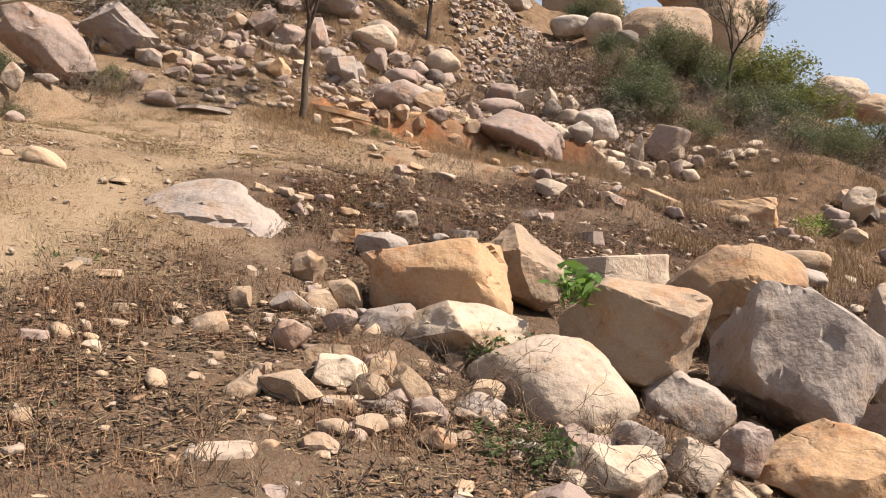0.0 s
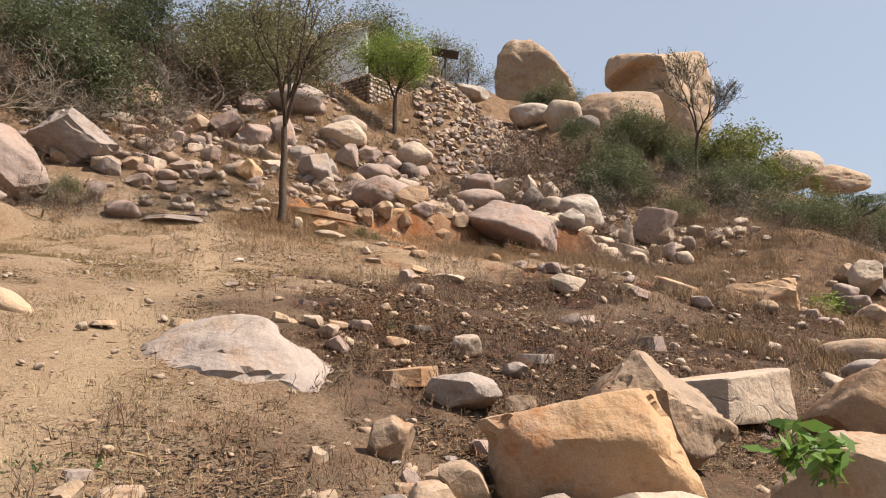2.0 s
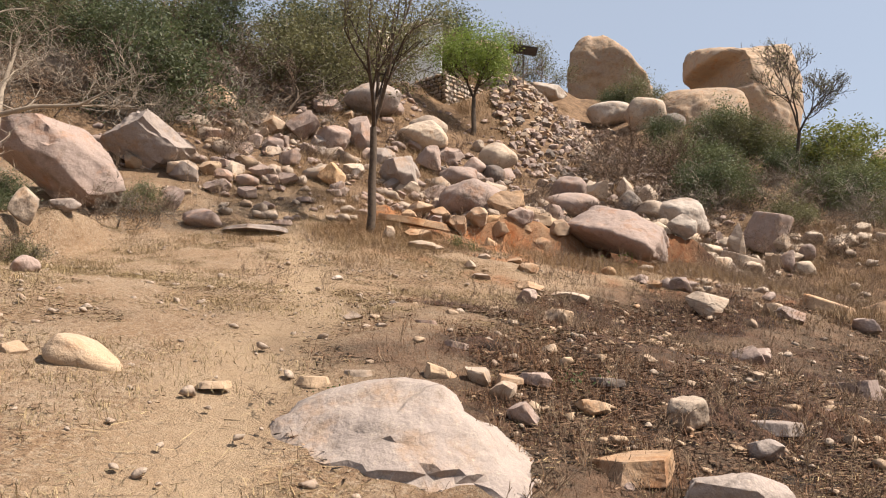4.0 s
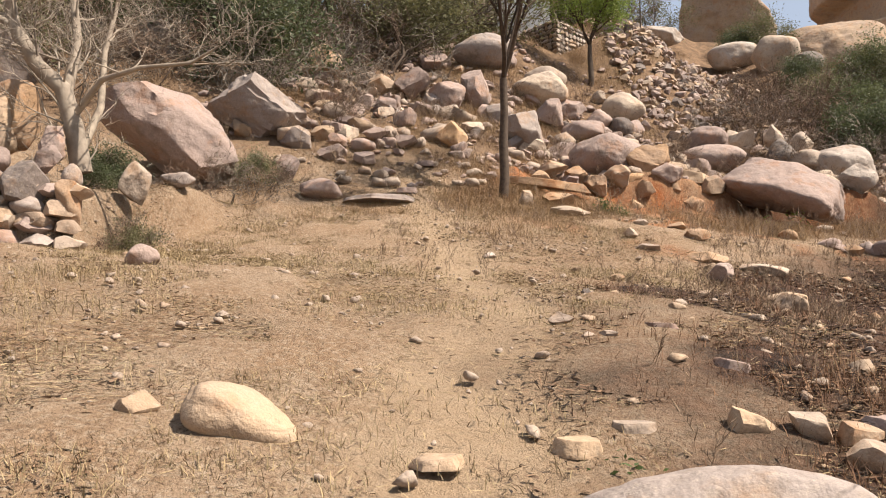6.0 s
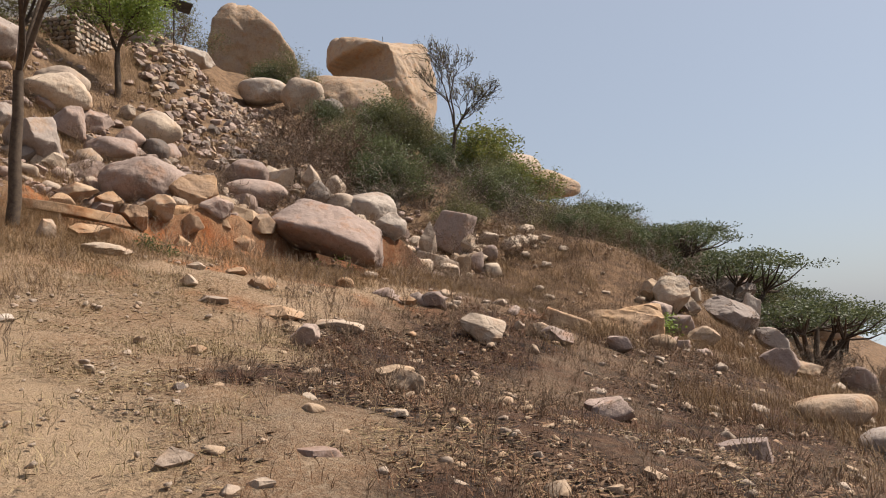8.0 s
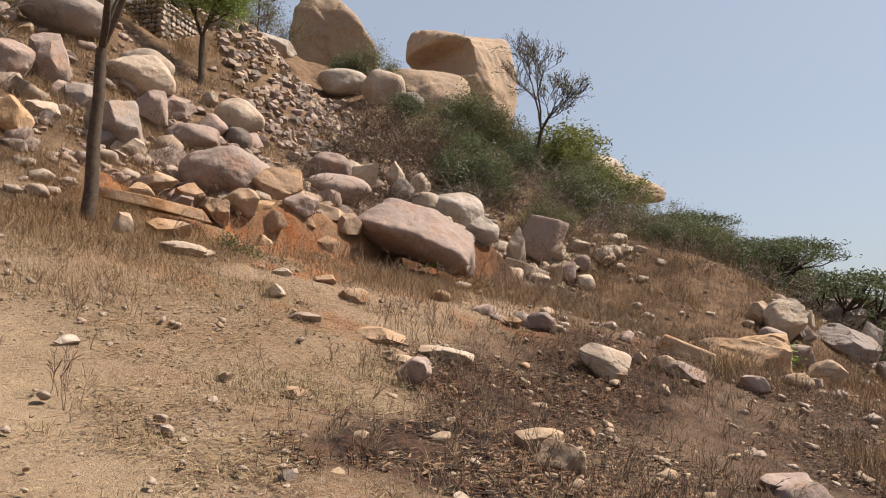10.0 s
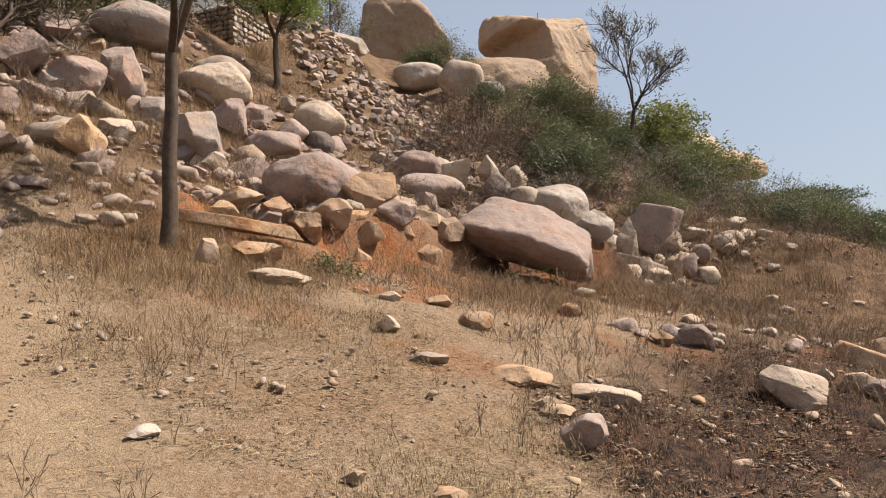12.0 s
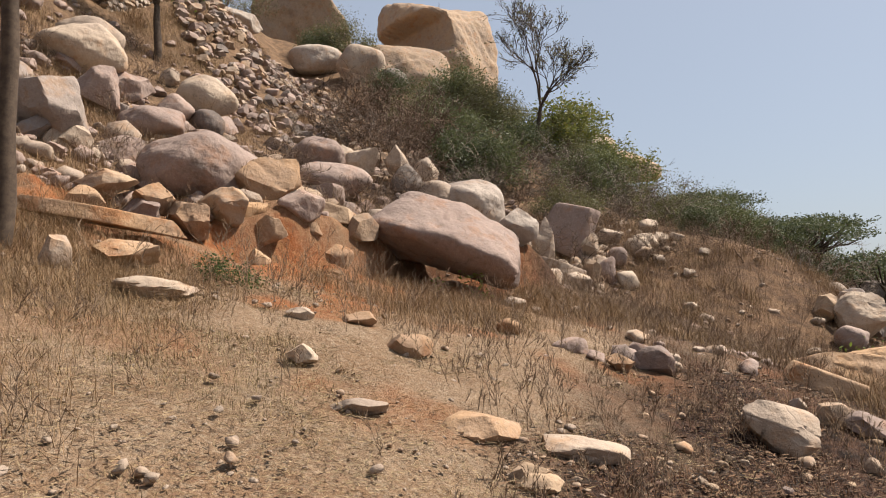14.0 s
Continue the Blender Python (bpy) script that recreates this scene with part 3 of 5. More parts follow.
boulder(-2.86, 9.14, 2.37, 0.21, 0.17, 0.07, 4, 0, "slab", "pale", 63)
boulder(-2.01, 9.36, 2.36, 0.22, 0.18, 0.18, -7, 25, "ang", "pale", 64)
boulder(-1.82, 9.16, 2.26, 0.20, 0.16, 0.16, -9, 0, "ang", "pale", 65)
boulder(-2.17, 10.20, 2.59, 0.25, 0.20, 0.08, -4, 15, "slab", "pink", 66)
boulder(-2.48, 10.97, 2.81, 0.25, 0.20, 0.06, -1, 0, "slab", "pink", 67)
boulder(-0.87, 13.57, 2.99, 0.38, 0.30, 0.23, -11, 0, "ang", "tan", 68)
boulder(-2.95, 19.36, 4.71, 0.77, 0.61, 0.24, 2, 0, "ang", "pale", 69)
boulder(-3.70, 8.52, 2.32, 0.24, 0.19, 0.05, 16, 0, "slab", "tan", 70)
boulder(-2.95, 12.40, 3.09, 0.09, 0.07, 0.07, 3, 0, "ang", "dark", 71)
boulder(-1.55, 9.56, 2.33, 0.27, 0.22, 0.12, -12, 0, "ang", "pink", 72)
boulder(-1.18, 9.20, 2.16, 0.26, 0.21, 0.12, -17, 0, "ang", "tan", 73)
boulder(-0.95, 9.87, 2.31, 0.30, 0.24, 0.07, -17, 0, "slab", "dark", 74)
boulder(-3.18, 10.96, 2.87, 0.18, 0.14, 0.10, -6, 0, "ang", "pale", 75)
boulder(-2.87, 10.59, 2.76, 0.13, 0.10, 0.07, -11, 0, "ang", "pale", 76)
boulder(1.43, 13.29, 2.50, 0.45, 0.36, 0.30, -37, 0, "ang", "pink", 77)
boulder(2.28, 12.41, 2.16, 0.57, 0.45, 0.23, -46, 0, "slab", "pink", 78)
boulder(-0.38, 10.78, 2.48, 0.15, 0.12, 0.11, -39, 0, "ang", "tan", 79)
boulder(9.46, 21.87, 3.21, 0.58, 0.46, 0.36, -41, 0, "ang", "tan", 80)
boulder(6.81, 18.08, 3.00, 0.55, 0.44, 0.33, -43, 0, "round", "tan", 81)
boulder(2.78, 16.61, 3.05, 0.18, 0.14, 0.18, -33, 0, "ang", "tan", 82)
boulder(-1.16, 15.41, 3.37, 0.35, 0.28, 0.30, -24, 0, "ang", "pink", 83)
boulder(-0.27, 16.68, 3.47, 0.64, 0.51, 0.20, -26, 10, "ang", "pale", 84)
boulder(-1.01, 16.89, 3.68, 0.60, 0.48, 0.20, -21, 0, "ang", "orange", 85)
boulder(-1.86, 17.05, 3.86, 0.41, 0.33, 0.12, -14, 0, "ang", "pale", 86)
boulder(2.22, 17.14, 3.38, 0.70, 0.56, 0.45, -38, 20, "ang", "pale", 87)
boulder(2.20, 18.73, 3.89, 0.54, 0.43, 0.37, -33, 20, "ang", "pink", 88)
boulder(-0.89, 18.49, 4.16, 0.52, 0.42, 0.24, -18, 0, "ang", "orange", 89)
boulder(-2.02, 17.90, 4.17, 0.25, 0.20, 0.17, -12, 0, "ang", "pale", 90)
boulder(-1.72, 19.06, 4.46, 0.27, 0.22, 0.16, -12, 0, "ang", "pale", 91)
boulder(-1.08, 19.23, 4.41, 0.34, 0.27, 0.16, -15, 0, "ang", "orange", 92)
boulder(0.96, 19.79, 4.26, 0.33, 0.27, 0.23, -25, 0, "round", "orange", 93)
boulder(1.68, 18.68, 3.88, 0.32, 0.26, 0.23, -31, 0, "ang", "orange", 94)
boulder(-4.08, 15.08, 3.63, 0.19, 0.15, 0.09, 4, 0, "ang", "white", 95)
boulder(-3.79, 19.65, 5.03, 0.30, 0.24, 0.37, 0, 0, "ang", "pale", 96)
boulder(-3.17, 20.14, 5.10, 0.62, 0.50, 0.26, -3, 0, "ang", "orange", 97)
boulder(-3.34, 21.13, 5.56, 1.78, 0.36, 0.19, -1, 9, "slab", "orange", 98)
boulder(3.71, 17.28, 3.22, 0.63, 0.50, 0.30, -44, 20, "ang", "pink", 99)
boulder(3.35, 17.81, 3.41, 0.19, 0.15, 0.19, -41, 0, "ang", "pale", 100)
boulder(-1.05, 16.20, 3.50, 0.29, 0.23, 0.13, -22, 0, "ang", "tan", 101)
boulder(-2.99, 14.51, 3.40, 0.14, 0.12, 0.07, -9, 0, "ang", "tan", 102)
boulder(-2.52, 14.33, 3.30, 0.21, 0.17, 0.08, -15, 0, "ang", "tan", 103)
boulder(7.55, 20.21, 3.24, 2.08, 1.66, 1.18, -54, 0, "ang", "orange", 104)
boulder(-1.03, 16.13, 3.45, 0.32, 0.26, 0.12, -33, 0, "ang", "tan", 105)
boulder(3.54, 17.51, 3.32, 0.46, 0.37, 0.29, -53, 0, "ang", "tan", 106)
boulder(1.82, 23.24, 5.66, 2.67, 1.87, 1.52, -26, 6, "over", "pink", 107)
boulder(-1.96, 23.96, 6.68, 1.87, 1.50, 1.12, -8, 0, "round", "pink", 108)
boulder(-1.03, 23.59, 6.45, 1.05, 0.84, 0.78, -13, 0, "ang", "orange", 109)
boulder(-0.03, 23.54, 6.01, 0.95, 0.76, 0.34, -17, 8, "slab", "tan", 110)
boulder(-2.75, 22.25, 5.95, 0.62, 0.5, 0.44, -10, 0, "ang", "orange", 225)
for k, (x, off, w, h, colour) in enumerate(((-2.35, 0.15, 0.75, 0.5, "orange"), (-1.75, 0.35, 0.9, 0.55, "tan"), (-1.2, 0.1, 0.5, 0.45, "orange"), (-0.7, 0.3, 0.7, 0.5, "pink"), (-0.15, 0.05, 0.55, 0.4, "orange"),
                                            (0.35, 0.3, 0.6, 0.5, "tan"), (-1.5, -0.35, 0.4, 0.3, "orange"), (-0.4, -0.4, 0.35, 0.25, "orange"), (-2.9, 0.3, 0.7, 0.45, "pink"), (-3.6, 0.5, 0.6, 0.4, "orange"))):
    boulder(x, 22.75 + 0.3 * x + off, ground_z(x, 22.75 + 0.3 * x + off) + 0.12 * h, w, 0.7 * w, h, 25 * k - 90, 6, "ang", colour, 230 + k)
boulder(-3.3, 22.5, 6.15, 0.8, 0.5, 0.36, 4, -6, "ang", "tan", 226)
boulder(-1.45, 22.75, 5.85, 0.44, 0.4, 0.34, 12, 0, "ang", "orange", 227)
boulder(-0.55, 22.85, 5.65, 0.36, 0.3, 0.3, -20, 0, "ang", "orange", 228)
boulder(-2.1, 22.55, 5.75, 0.3, 0.3, 0.22, 0, 0, "ang", "pink", 229)
boulder(1.44, 28.09, 7.34, 1.76, 1.41, 0.85, -17, 0, "round", "pink", 111)
boulder(1.46, 29.45, 8.12, 1.40, 1.12, 1.05, -16, 0, "round", "pink", 112)
boulder(2.38, 28.79, 7.98, 0.76, 0.61, 0.69, -20, 0, "ang", "pale", 113)
boulder(3.35, 28.95, 8.09, 0.64, 0.51, 0.82, -22, 0, "ang", "pale", 114)
boulder(4.09, 28.95, 7.84, 0.72, 0.58, 0.79, -24, 0, "ang", "pale", 115)
boulder(3.38, 28.42, 7.49, 0.83, 0.66, 0.92, -23, 0, "round", "dark", 116)
boulder(4.85, 28.12, 6.97, 2.04, 1.64, 1.44, -28, 18, "round", "white", 117)
boulder(4.02, 28.32, 7.21, 1.12, 0.89, 0.66, -25, 0, "round", "pale", 118)
boulder(3.93, 24.33, 5.99, 0.80, 0.64, 0.80, -31, 0, "ang", "white", 119)
boulder(6.44, 27.26, 6.04, 0.55, 0.44, 1.23, -33, 0, "ang", "pale", 120)
boulder(7.79, 28.10, 6.48, 1.49, 1.79, 1.45, -35, 28, "slab", "pink", 121)
boulder(7.40, 27.97, 6.53, 0.73, 0.59, 0.80, -34, 0, "ang", "tan", 122)
boulder(6.31, 26.43, 5.33, 1.44, 1.15, 0.45, -34, 25, "slab", "pale", 123)
boulder(7.11, 26.29, 5.26, 0.47, 0.37, 0.60, -37, 0, "ang", "tan", 124)
boulder(7.60, 26.36, 5.31, 0.43, 0.35, 0.68, -38, 0, "round", "pink", 125)
boulder(8.57, 27.15, 5.68, 0.52, 0.41, 0.56, -39, 0, "round", "pink", 126)
boulder(7.82, 27.56, 5.96, 0.79, 0.64, 0.84, -36, 0, "ang", "pale", 127)
boulder(-0.94, 30.47, 9.60, 1.44, 1.16, 1.12, -8, 0, "round", "pale", 128)
boulder(-4.09, 24.81, 7.61, 1.16, 0.93, 1.17, 1, 0, "ang", "grey", 129)
boulder(-4.81, 26.57, 8.53, 0.74, 0.59, 0.70, 4, 0, "ang", "grey", 130)
boulder(-3.40, 28.08, 8.87, 0.89, 0.71, 0.96, -1, 0, "ang", "pink", 131)
boulder(-2.69, 29.56, 9.36, 1.05, 0.84, 0.72, -3, 0, "ang", "pink", 132)
boulder(-2.41, 27.73, 8.21, 1.32, 1.06, 0.70, -4, 0, "round", "pink", 133)
boulder(-1.83, 28.96, 8.82, 0.81, 0.65, 0.75, -6, 0, "round", "pink", 134)
boulder(-1.67, 31.97, 10.43, 0.51, 0.41, 0.51, -5, 0, "ang", "pale", 135)
boulder(-1.18, 28.96, 8.61, 0.82, 0.65, 0.63, -8, 0, "round", "dark", 136)
boulder(-3.52, 30.06, 10.41, 1.44, 1.16, 1.18, -1, 0, "round", "pale", 137)
boulder(-0.32, 30.32, 8.95, 0.48, 0.38, 0.40, -9, 0, "ang", "pink", 138)
boulder(-0.85, 31.13, 9.63, 0.50, 0.40, 0.38, -8, 0, "ang", "pink", 139)
boulder(1.86, 30.60, 8.57, 0.75, 0.60, 0.69, -15, 0, "round", "tan", 140)
boulder(2.59, 30.15, 8.32, 0.91, 0.73, 0.73, -17, 0, "ang", "pale", 141)
boulder(-10.48, 18.57, 6.22, 2.80, 1.96, 1.77, 29, 22, "ang", "pink", 142)
boulder(-9.81, 21.34, 7.37, 2.30, 1.84, 1.39, 23, 22, "ang", "grey", 143)
boulder(-8.43, 19.34, 5.73, 0.45, 0.36, 0.58, 21, 0, "ang", "pink", 144)
boulder(-7.55, 18.73, 5.19, 0.80, 0.64, 0.43, 18, 0, "round", "pink", 145)
boulder(-8.78, 15.71, 4.86, 0.50, 0.40, 0.23, 29, 0, "round", "grey", 146)
boulder(-7.94, 20.64, 6.31, 0.66, 0.53, 0.40, 17, 0, "ang", "pink", 147)
boulder(-7.43, 21.30, 6.59, 0.56, 0.45, 0.30, 15, 0, "round", "pink", 148)
boulder(-7.24, 20.68, 6.16, 0.48, 0.38, 0.32, 15, 0, "ang", "pink", 149)
boulder(-6.46, 18.78, 4.97, 1.44, 1.15, 0.12, 14, 0, "slab", "grey", 150)
boulder(-12.29, 27.36, 11.51, 1.76, 1.41, 2.25, 23, 0, "egg", "pale", 151)
boulder(-11.49, 30.53, 12.66, 1.67, 1.33, 1.27, 18, -35, "ang", "grey", 152)
boulder(-12.85, 33.17, 14.24, 1.47, 1.17, 1.41, 19, 0, "ang", "dark", 153)
boulder(-10.23, 26.75, 10.33, 1.37, 1.09, 1.20, 18, -35, "ang", "tan", 154)
boulder(-15.41, 26.68, 11.34, 2.32, 1.85, 1.19, 30, 0, "ang", "grey", 155)
boulder(-11.76, 23.94, 9.39, 0.84, 0.67, 0.96, 25, 0, "ang", "tan", 156)
boulder(-7.42, 26.87, 9.64, 1.10, 0.88, 0.98, 11, 0, "ang", "pink", 157)
boulder(-6.32, 26.18, 9.01, 1.06, 0.85, 1.07, 9, 15, "ang", "pink", 158)
boulder(-8.31, 26.70, 9.64, 0.88, 0.70, 0.68, 14, 0, "ang", "tan", 159)
boulder(-7.15, 29.75, 11.28, 1.05, 0.84, 0.61, 9, 0, "ang", "pink", 160)
boulder(-5.56, 27.42, 9.58, 0.94, 0.75, 1.31, 6, 0, "ang", "pink", 161)
boulder(-8.11, 23.99, 8.35, 0.47, 0.38, 0.46, 15, 0, "ang", "pink", 162)
boulder(-7.60, 24.08, 8.26, 0.62, 0.50, 0.50, 13, 0, "ang", "pink", 163)
boulder(-6.88, 23.20, 7.63, 0.60, 0.48, 0.47, 12, 0, "ang", "pink", 164)
boulder(-5.64, 22.68, 7.07, 0.78, 0.62, 0.65, 8, 0, "ang", "orange", 165)
boulder(-6.82, 25.04, 8.38, 0.62, 0.49, 0.41, 10, 0, "ang", "pink", 166)
boulder(-9.11, 31.24, 12.37, 1.03, 0.82, 0.53, 13, 0, "round", "pink", 167)
boulder(-8.05, 22.31, 7.39, 0.47, 0.38, 0.31, 16, 0, "ang", "pink", 168)
boulder(-6.56, 21.87, 6.75, 0.52, 0.41, 0.30, 12, 0, "ang", "pink", 169)
boulder(-7.30, 21.93, 6.98, 0.65, 0.52, 0.33, 14, 0, "ang", "pink", 170)
boulder(-7.99, 21.19, 6.69, 0.44, 0.35, 0.34, 17, 0, "ang", "pink", 171)
boulder(-5.96, 21.10, 6.06, 0.49, 0.39, 0.13, 10, 0, "slab", "pink", 172)
boulder(-6.07, 19.50, 5.24, 0.44, 0.35, 0.13, 12, 0, "slab", "pink", 173)
boulder(-5.61, 30.23, 11.71, 2.13, 1.70, 1.21, 6, 0, "round", "grey", 174)
boulder(-4.92, 30.79, 11.52, 0.89, 0.71, 0.59, 4, 0, "round", "pink", 175)
boulder(-3.69, 29.39, 10.03, 1.84, 1.47, 1.13, 1, 0, "round", "pale", 176)
boulder(-9.84, 12.71, 4.56, 0.32, 0.25, 0.37, 42, 0, "round", "pale", 177)
boulder(-9.63, 12.94, 4.66, 0.51, 0.40, 0.42, 40, 0, "round", "pink", 178)
boulder(-9.62, 12.86, 4.50, 0.47, 0.38, 0.31, 41, 0, "round", "grey", 179)
boulder(-9.54, 12.70, 4.20, 0.57, 0.46, 0.25, 41, 0, "round", "tan", 180)
boulder(-9.00, 12.80, 4.31, 0.53, 0.43, 0.62, 38, 0, "ang", "dark", 181)
boulder(-9.01, 13.17, 4.68, 0.29, 0.23, 0.36, 37, 0, "ang", "pink", 182)
boulder(-9.16, 13.42, 4.91, 0.30, 0.24, 0.48, 37, 0, "ang", "pink", 183)
boulder(-8.55, 12.91, 4.11, 0.29, 0.24, 0.55, 36, 0, "ang", "orange", 184)
boulder(-9.33, 12.57, 3.89, 0.65, 0.52, 0.34, 41, 0, "ang", "tan", 185)
boulder(-8.84, 12.77, 3.91, 0.48, 0.39, 0.24, 38, 0, "ang", "tan", 186)
boulder(-8.63, 13.07, 4.45, 0.23, 0.18, 0.30, 36, 0, "round", "grey", 187)
boulder(-9.19, 13.51, 5.03, 0.23, 0.18, 0.26, 37, 0, "round", "tan", 188)
boulder(-10.67, 14.19, 5.37, 0.79, 0.64, 1.03, 40, 0, "ang", "tan", 189)
boulder(-10.48, 14.41, 5.59, 0.66, 0.52, 0.98, 39, 0, "round", "orange", 190)
boulder(-12.94, 16.63, 6.90, 2.02, 1.62, 1.87, 41, 0, "ang", "dark", 191)
boulder(-8.55, 14.20, 4.56, 0.40, 0.32, 0.57, 32, 0, "ang", "pale", 192)
boulder(-10.09, 12.57, 4.35, 0.49, 0.39, 0.63, 44, 0, "ang", "tan", 193)
boulder(6.21, 45.84, 16.21, 2.63, 2.11, 1.52, -15, 0, "round", "white", 194)
boulder(7.73, 43.84, 15.47, 2.31, 1.85, 2.11, -19, 0, "round", "pale", 195)
boulder(9.02, 43.47, 15.00, 1.63, 1.31, 1.02, -21, 0, "round", "dark", 196)
boulder(14.60, 25.70, 4.68, 0.99, 0.79, 0.68, -53, 0, "round", "pale", 197)
boulder(12.49, 23.42, 4.14, 1.14, 0.91, 1.22, -55, 0, "ang", "pale", 198)
boulder(13.85, 26.06, 4.73, 0.99, 0.79, 0.46, -52, 0, "round", "tan", 199)
boulder(12.27, 25.74, 4.37, 0.94, 0.75, 0.43, -49, 0, "slab", "pink", 200)
boulder(12.78, 23.56, 3.90, 0.79, 0.63, 0.52, -55, 0, "ang", "dark", 201)
boulder(21.87, 29.43, 4.43, 2.15, 1.72, 1.66, -49, -12, "ang", "grey", 202)
boulder(15.26, 23.84, 3.58, 1.82, 1.45, 0.96, -49, 25, "ang", "grey", 203)
boulder(16.24, 23.83, 3.54, 0.73, 0.58, 1.42, -50, 0, "ang", "white", 204)
boulder(12.33, 24.14, 4.37, 0.68, 0.55, 0.68, -44, 0, "ang", "tan", 205)
boulder(12.74, 23.92, 4.34, 0.68, 0.54, 0.96, -45, 35, "ang", "tan", 206)
boulder(14.19, 24.80, 4.58, 0.73, 0.58, 0.55, -46, 0, "round", "grey", 207)
boulder(13.44, 23.67, 3.83, 0.68, 0.55, 0.68, -46, 0, "ang", "pale", 208)
boulder(14.63, 24.54, 4.22, 0.36, 0.29, 0.50, -47, 0, "ang", "pale", 209)
boulder(11.56, 23.00, 3.68, 0.72, 0.57, 0.62, -44, 0, "round", "pink", 210)
boulder(8.69, 20.09, 2.87, 0.65, 0.52, 0.52, -44, 0, "round", "tan", 211)
boulder(11.24, 22.08, 3.27, 0.99, 0.79, 0.61, -45, 0, "ang", "pink", 212)
boulder(15.88, 22.72, 2.70, 1.23, 0.99, 0.76, -52, 30, "ang", "grey", 213)
boulder(11.10, 21.04, 2.98, 0.87, 0.69, 0.57, -47, 0, "ang", "tan", 214)
boulder(11.09, 18.83, 2.35, 0.90, 0.72, 0.78, -52, 0, "ang", "pink", 215)
boulder(20.39, 23.09, 1.19, 1.14, 0.91, 1.05, -57, 0, "round", "pink", 216)
boulder(5.14, 18.83, 3.47, 1.15, 0.92, 0.37, -38, 15, "slab", "orange", 217)
boulder(28.11, 29.45, 2.64, 1.31, 1.05, 0.79, -55, 0, "round", "tan", 218)
boulder(5.11, 17.37, 3.05, 0.49, 0.39, 0.29, -41, 0, "ang", "pink", 219)
boulder(12.50, 19.22, 2.12, 0.82, 0.66, 0.55, -54, 0, "ang", "tan", 220)
boulder(21.56, 22.44, 1.14, 1.14, 0.91, 1.46, -59, 0, "ang", "tan", 221)
boulder(1.68, 13.68, 2.49, 0.48, 0.39, 0.27, -41, 0, "ang", "pink", 222)
boulder(-0.97, 13.13, 2.97, 0.33, 0.27, 0.24, -26, 0, "ang", "tan", 223)
boulder(-1.63, 11.91, 2.87, 0.20, 0.16, 0.05, -25, 0, "slab", "pale", 224)

# ---- trees and shrubs ----
def ring_tube(V, Fc, pts, radii, sides):
    base = len(V)
    pts = [Vector(p) for p in pts]
    for i, p in enumerate(pts):
        t = (pts[min(i + 1, len(pts) - 1)] - pts[max(i - 1, 0)]).normalized()
        a = t.cross(Vector((0.3, 0.2, 0.93))).normalized()
        b = t.cross(a)
        for k in range(sides):
            u = 2 * math.pi * k / sides
            V.append(p + (a * math.cos(u) + b * math.sin(u)) * radii[i])
    for i in range(len(pts) - 1):
        for k in range(sides):
            q, r = base + i * sides, base + (i + 1) * sides
            Fc.append((q + k, q + (k + 1) % sides, r + (k + 1) % sides, r + k))


def limb(V, Fc, tips, rnd, p, way, length, radius, depth, bend, kids, lift, spread_angle=0.75, shrink=0.68, fine=0.003, taper=0.55, join=0.72):
    """A bent, tapering limb with its own forks."""
    n = 5 if depth > 1 else 4
    pts, radii, q, w = [p.copy()], [radius], p.copy(), way.normalized()
    for i in range(1, n):
        w = (w + Vector((rnd.gauss(0, bend), rnd.gauss(0, bend), rnd.gauss(0, bend) + lift))).normalized()
        q = q + w * (length / (n - 1))
        pts.append(q.copy())
        radii.append(radius * (1 - taper * i / (n - 1)))
    ring_tube(V, Fc, pts, radii, 7 if radius > 0.04 else 5 if radius > 0.012 else 3)
    if depth == 0:
        tips.append((pts[-1], w))
        tips.append((pts[-2], w))
        return
    for k in range(kids):
        i = n - 1 if k == 0 or (depth >= 4 and radius > 0.1) else rnd.randint(max(1, n - 3), n - 1)
        side = Vector((rnd.gauss(0, 1), rnd.gauss(0, 1), rnd.gauss(0, 0.6)))
        limb(V, Fc, tips, rnd, pts[i], w + side.normalized() * spread_angle * rnd.uniform(0.6, 1.2), length * shrink * rnd.uniform(0.75, 1.15),
             max(radii[i] * join, fine), depth - 1, bend, kids, lift, spread_angle, shrink, fine, taper, join)


def leaf_mesh(name, tips, rnd, per, cloud, size, flat=0.0):
    V, Fc = [], []
    for p, w in tips:
        for _ in range(per):
            o = p + Vector((rnd.gauss(0, cloud), rnd.gauss(0, cloud), rnd.gauss(0, cloud * (1 - flat))))
            a = Vector((rnd.gauss(0, 1), rnd.gauss(0, 1), rnd.gauss(0, 0.6))).normalized()
            b = a.cross(Vector((rnd.gauss(0, 1), rnd.gauss(0, 1), rnd.gauss(0, 1)))).normalized()
            s = size * rnd.uniform(0.6, 1.3)
            i = len(V)
            V += [o - a * s, o + b * s * 0.42, o + a * s, o - b * s * 0.42]
            Fc.append((i, i + 1, i + 2, i + 3))
    return raw_mesh(name, [tuple(v) for v in V], Fc)


def as_mesh(name, V, Fc, material, smooth=True):
    me = raw_mesh(name, [tuple(v) for v in V], Fc)
    me.polygons.foreach_set("use_smooth", np.full(len(me.polygons), smooth))
    me.materials.append(material)
    return me


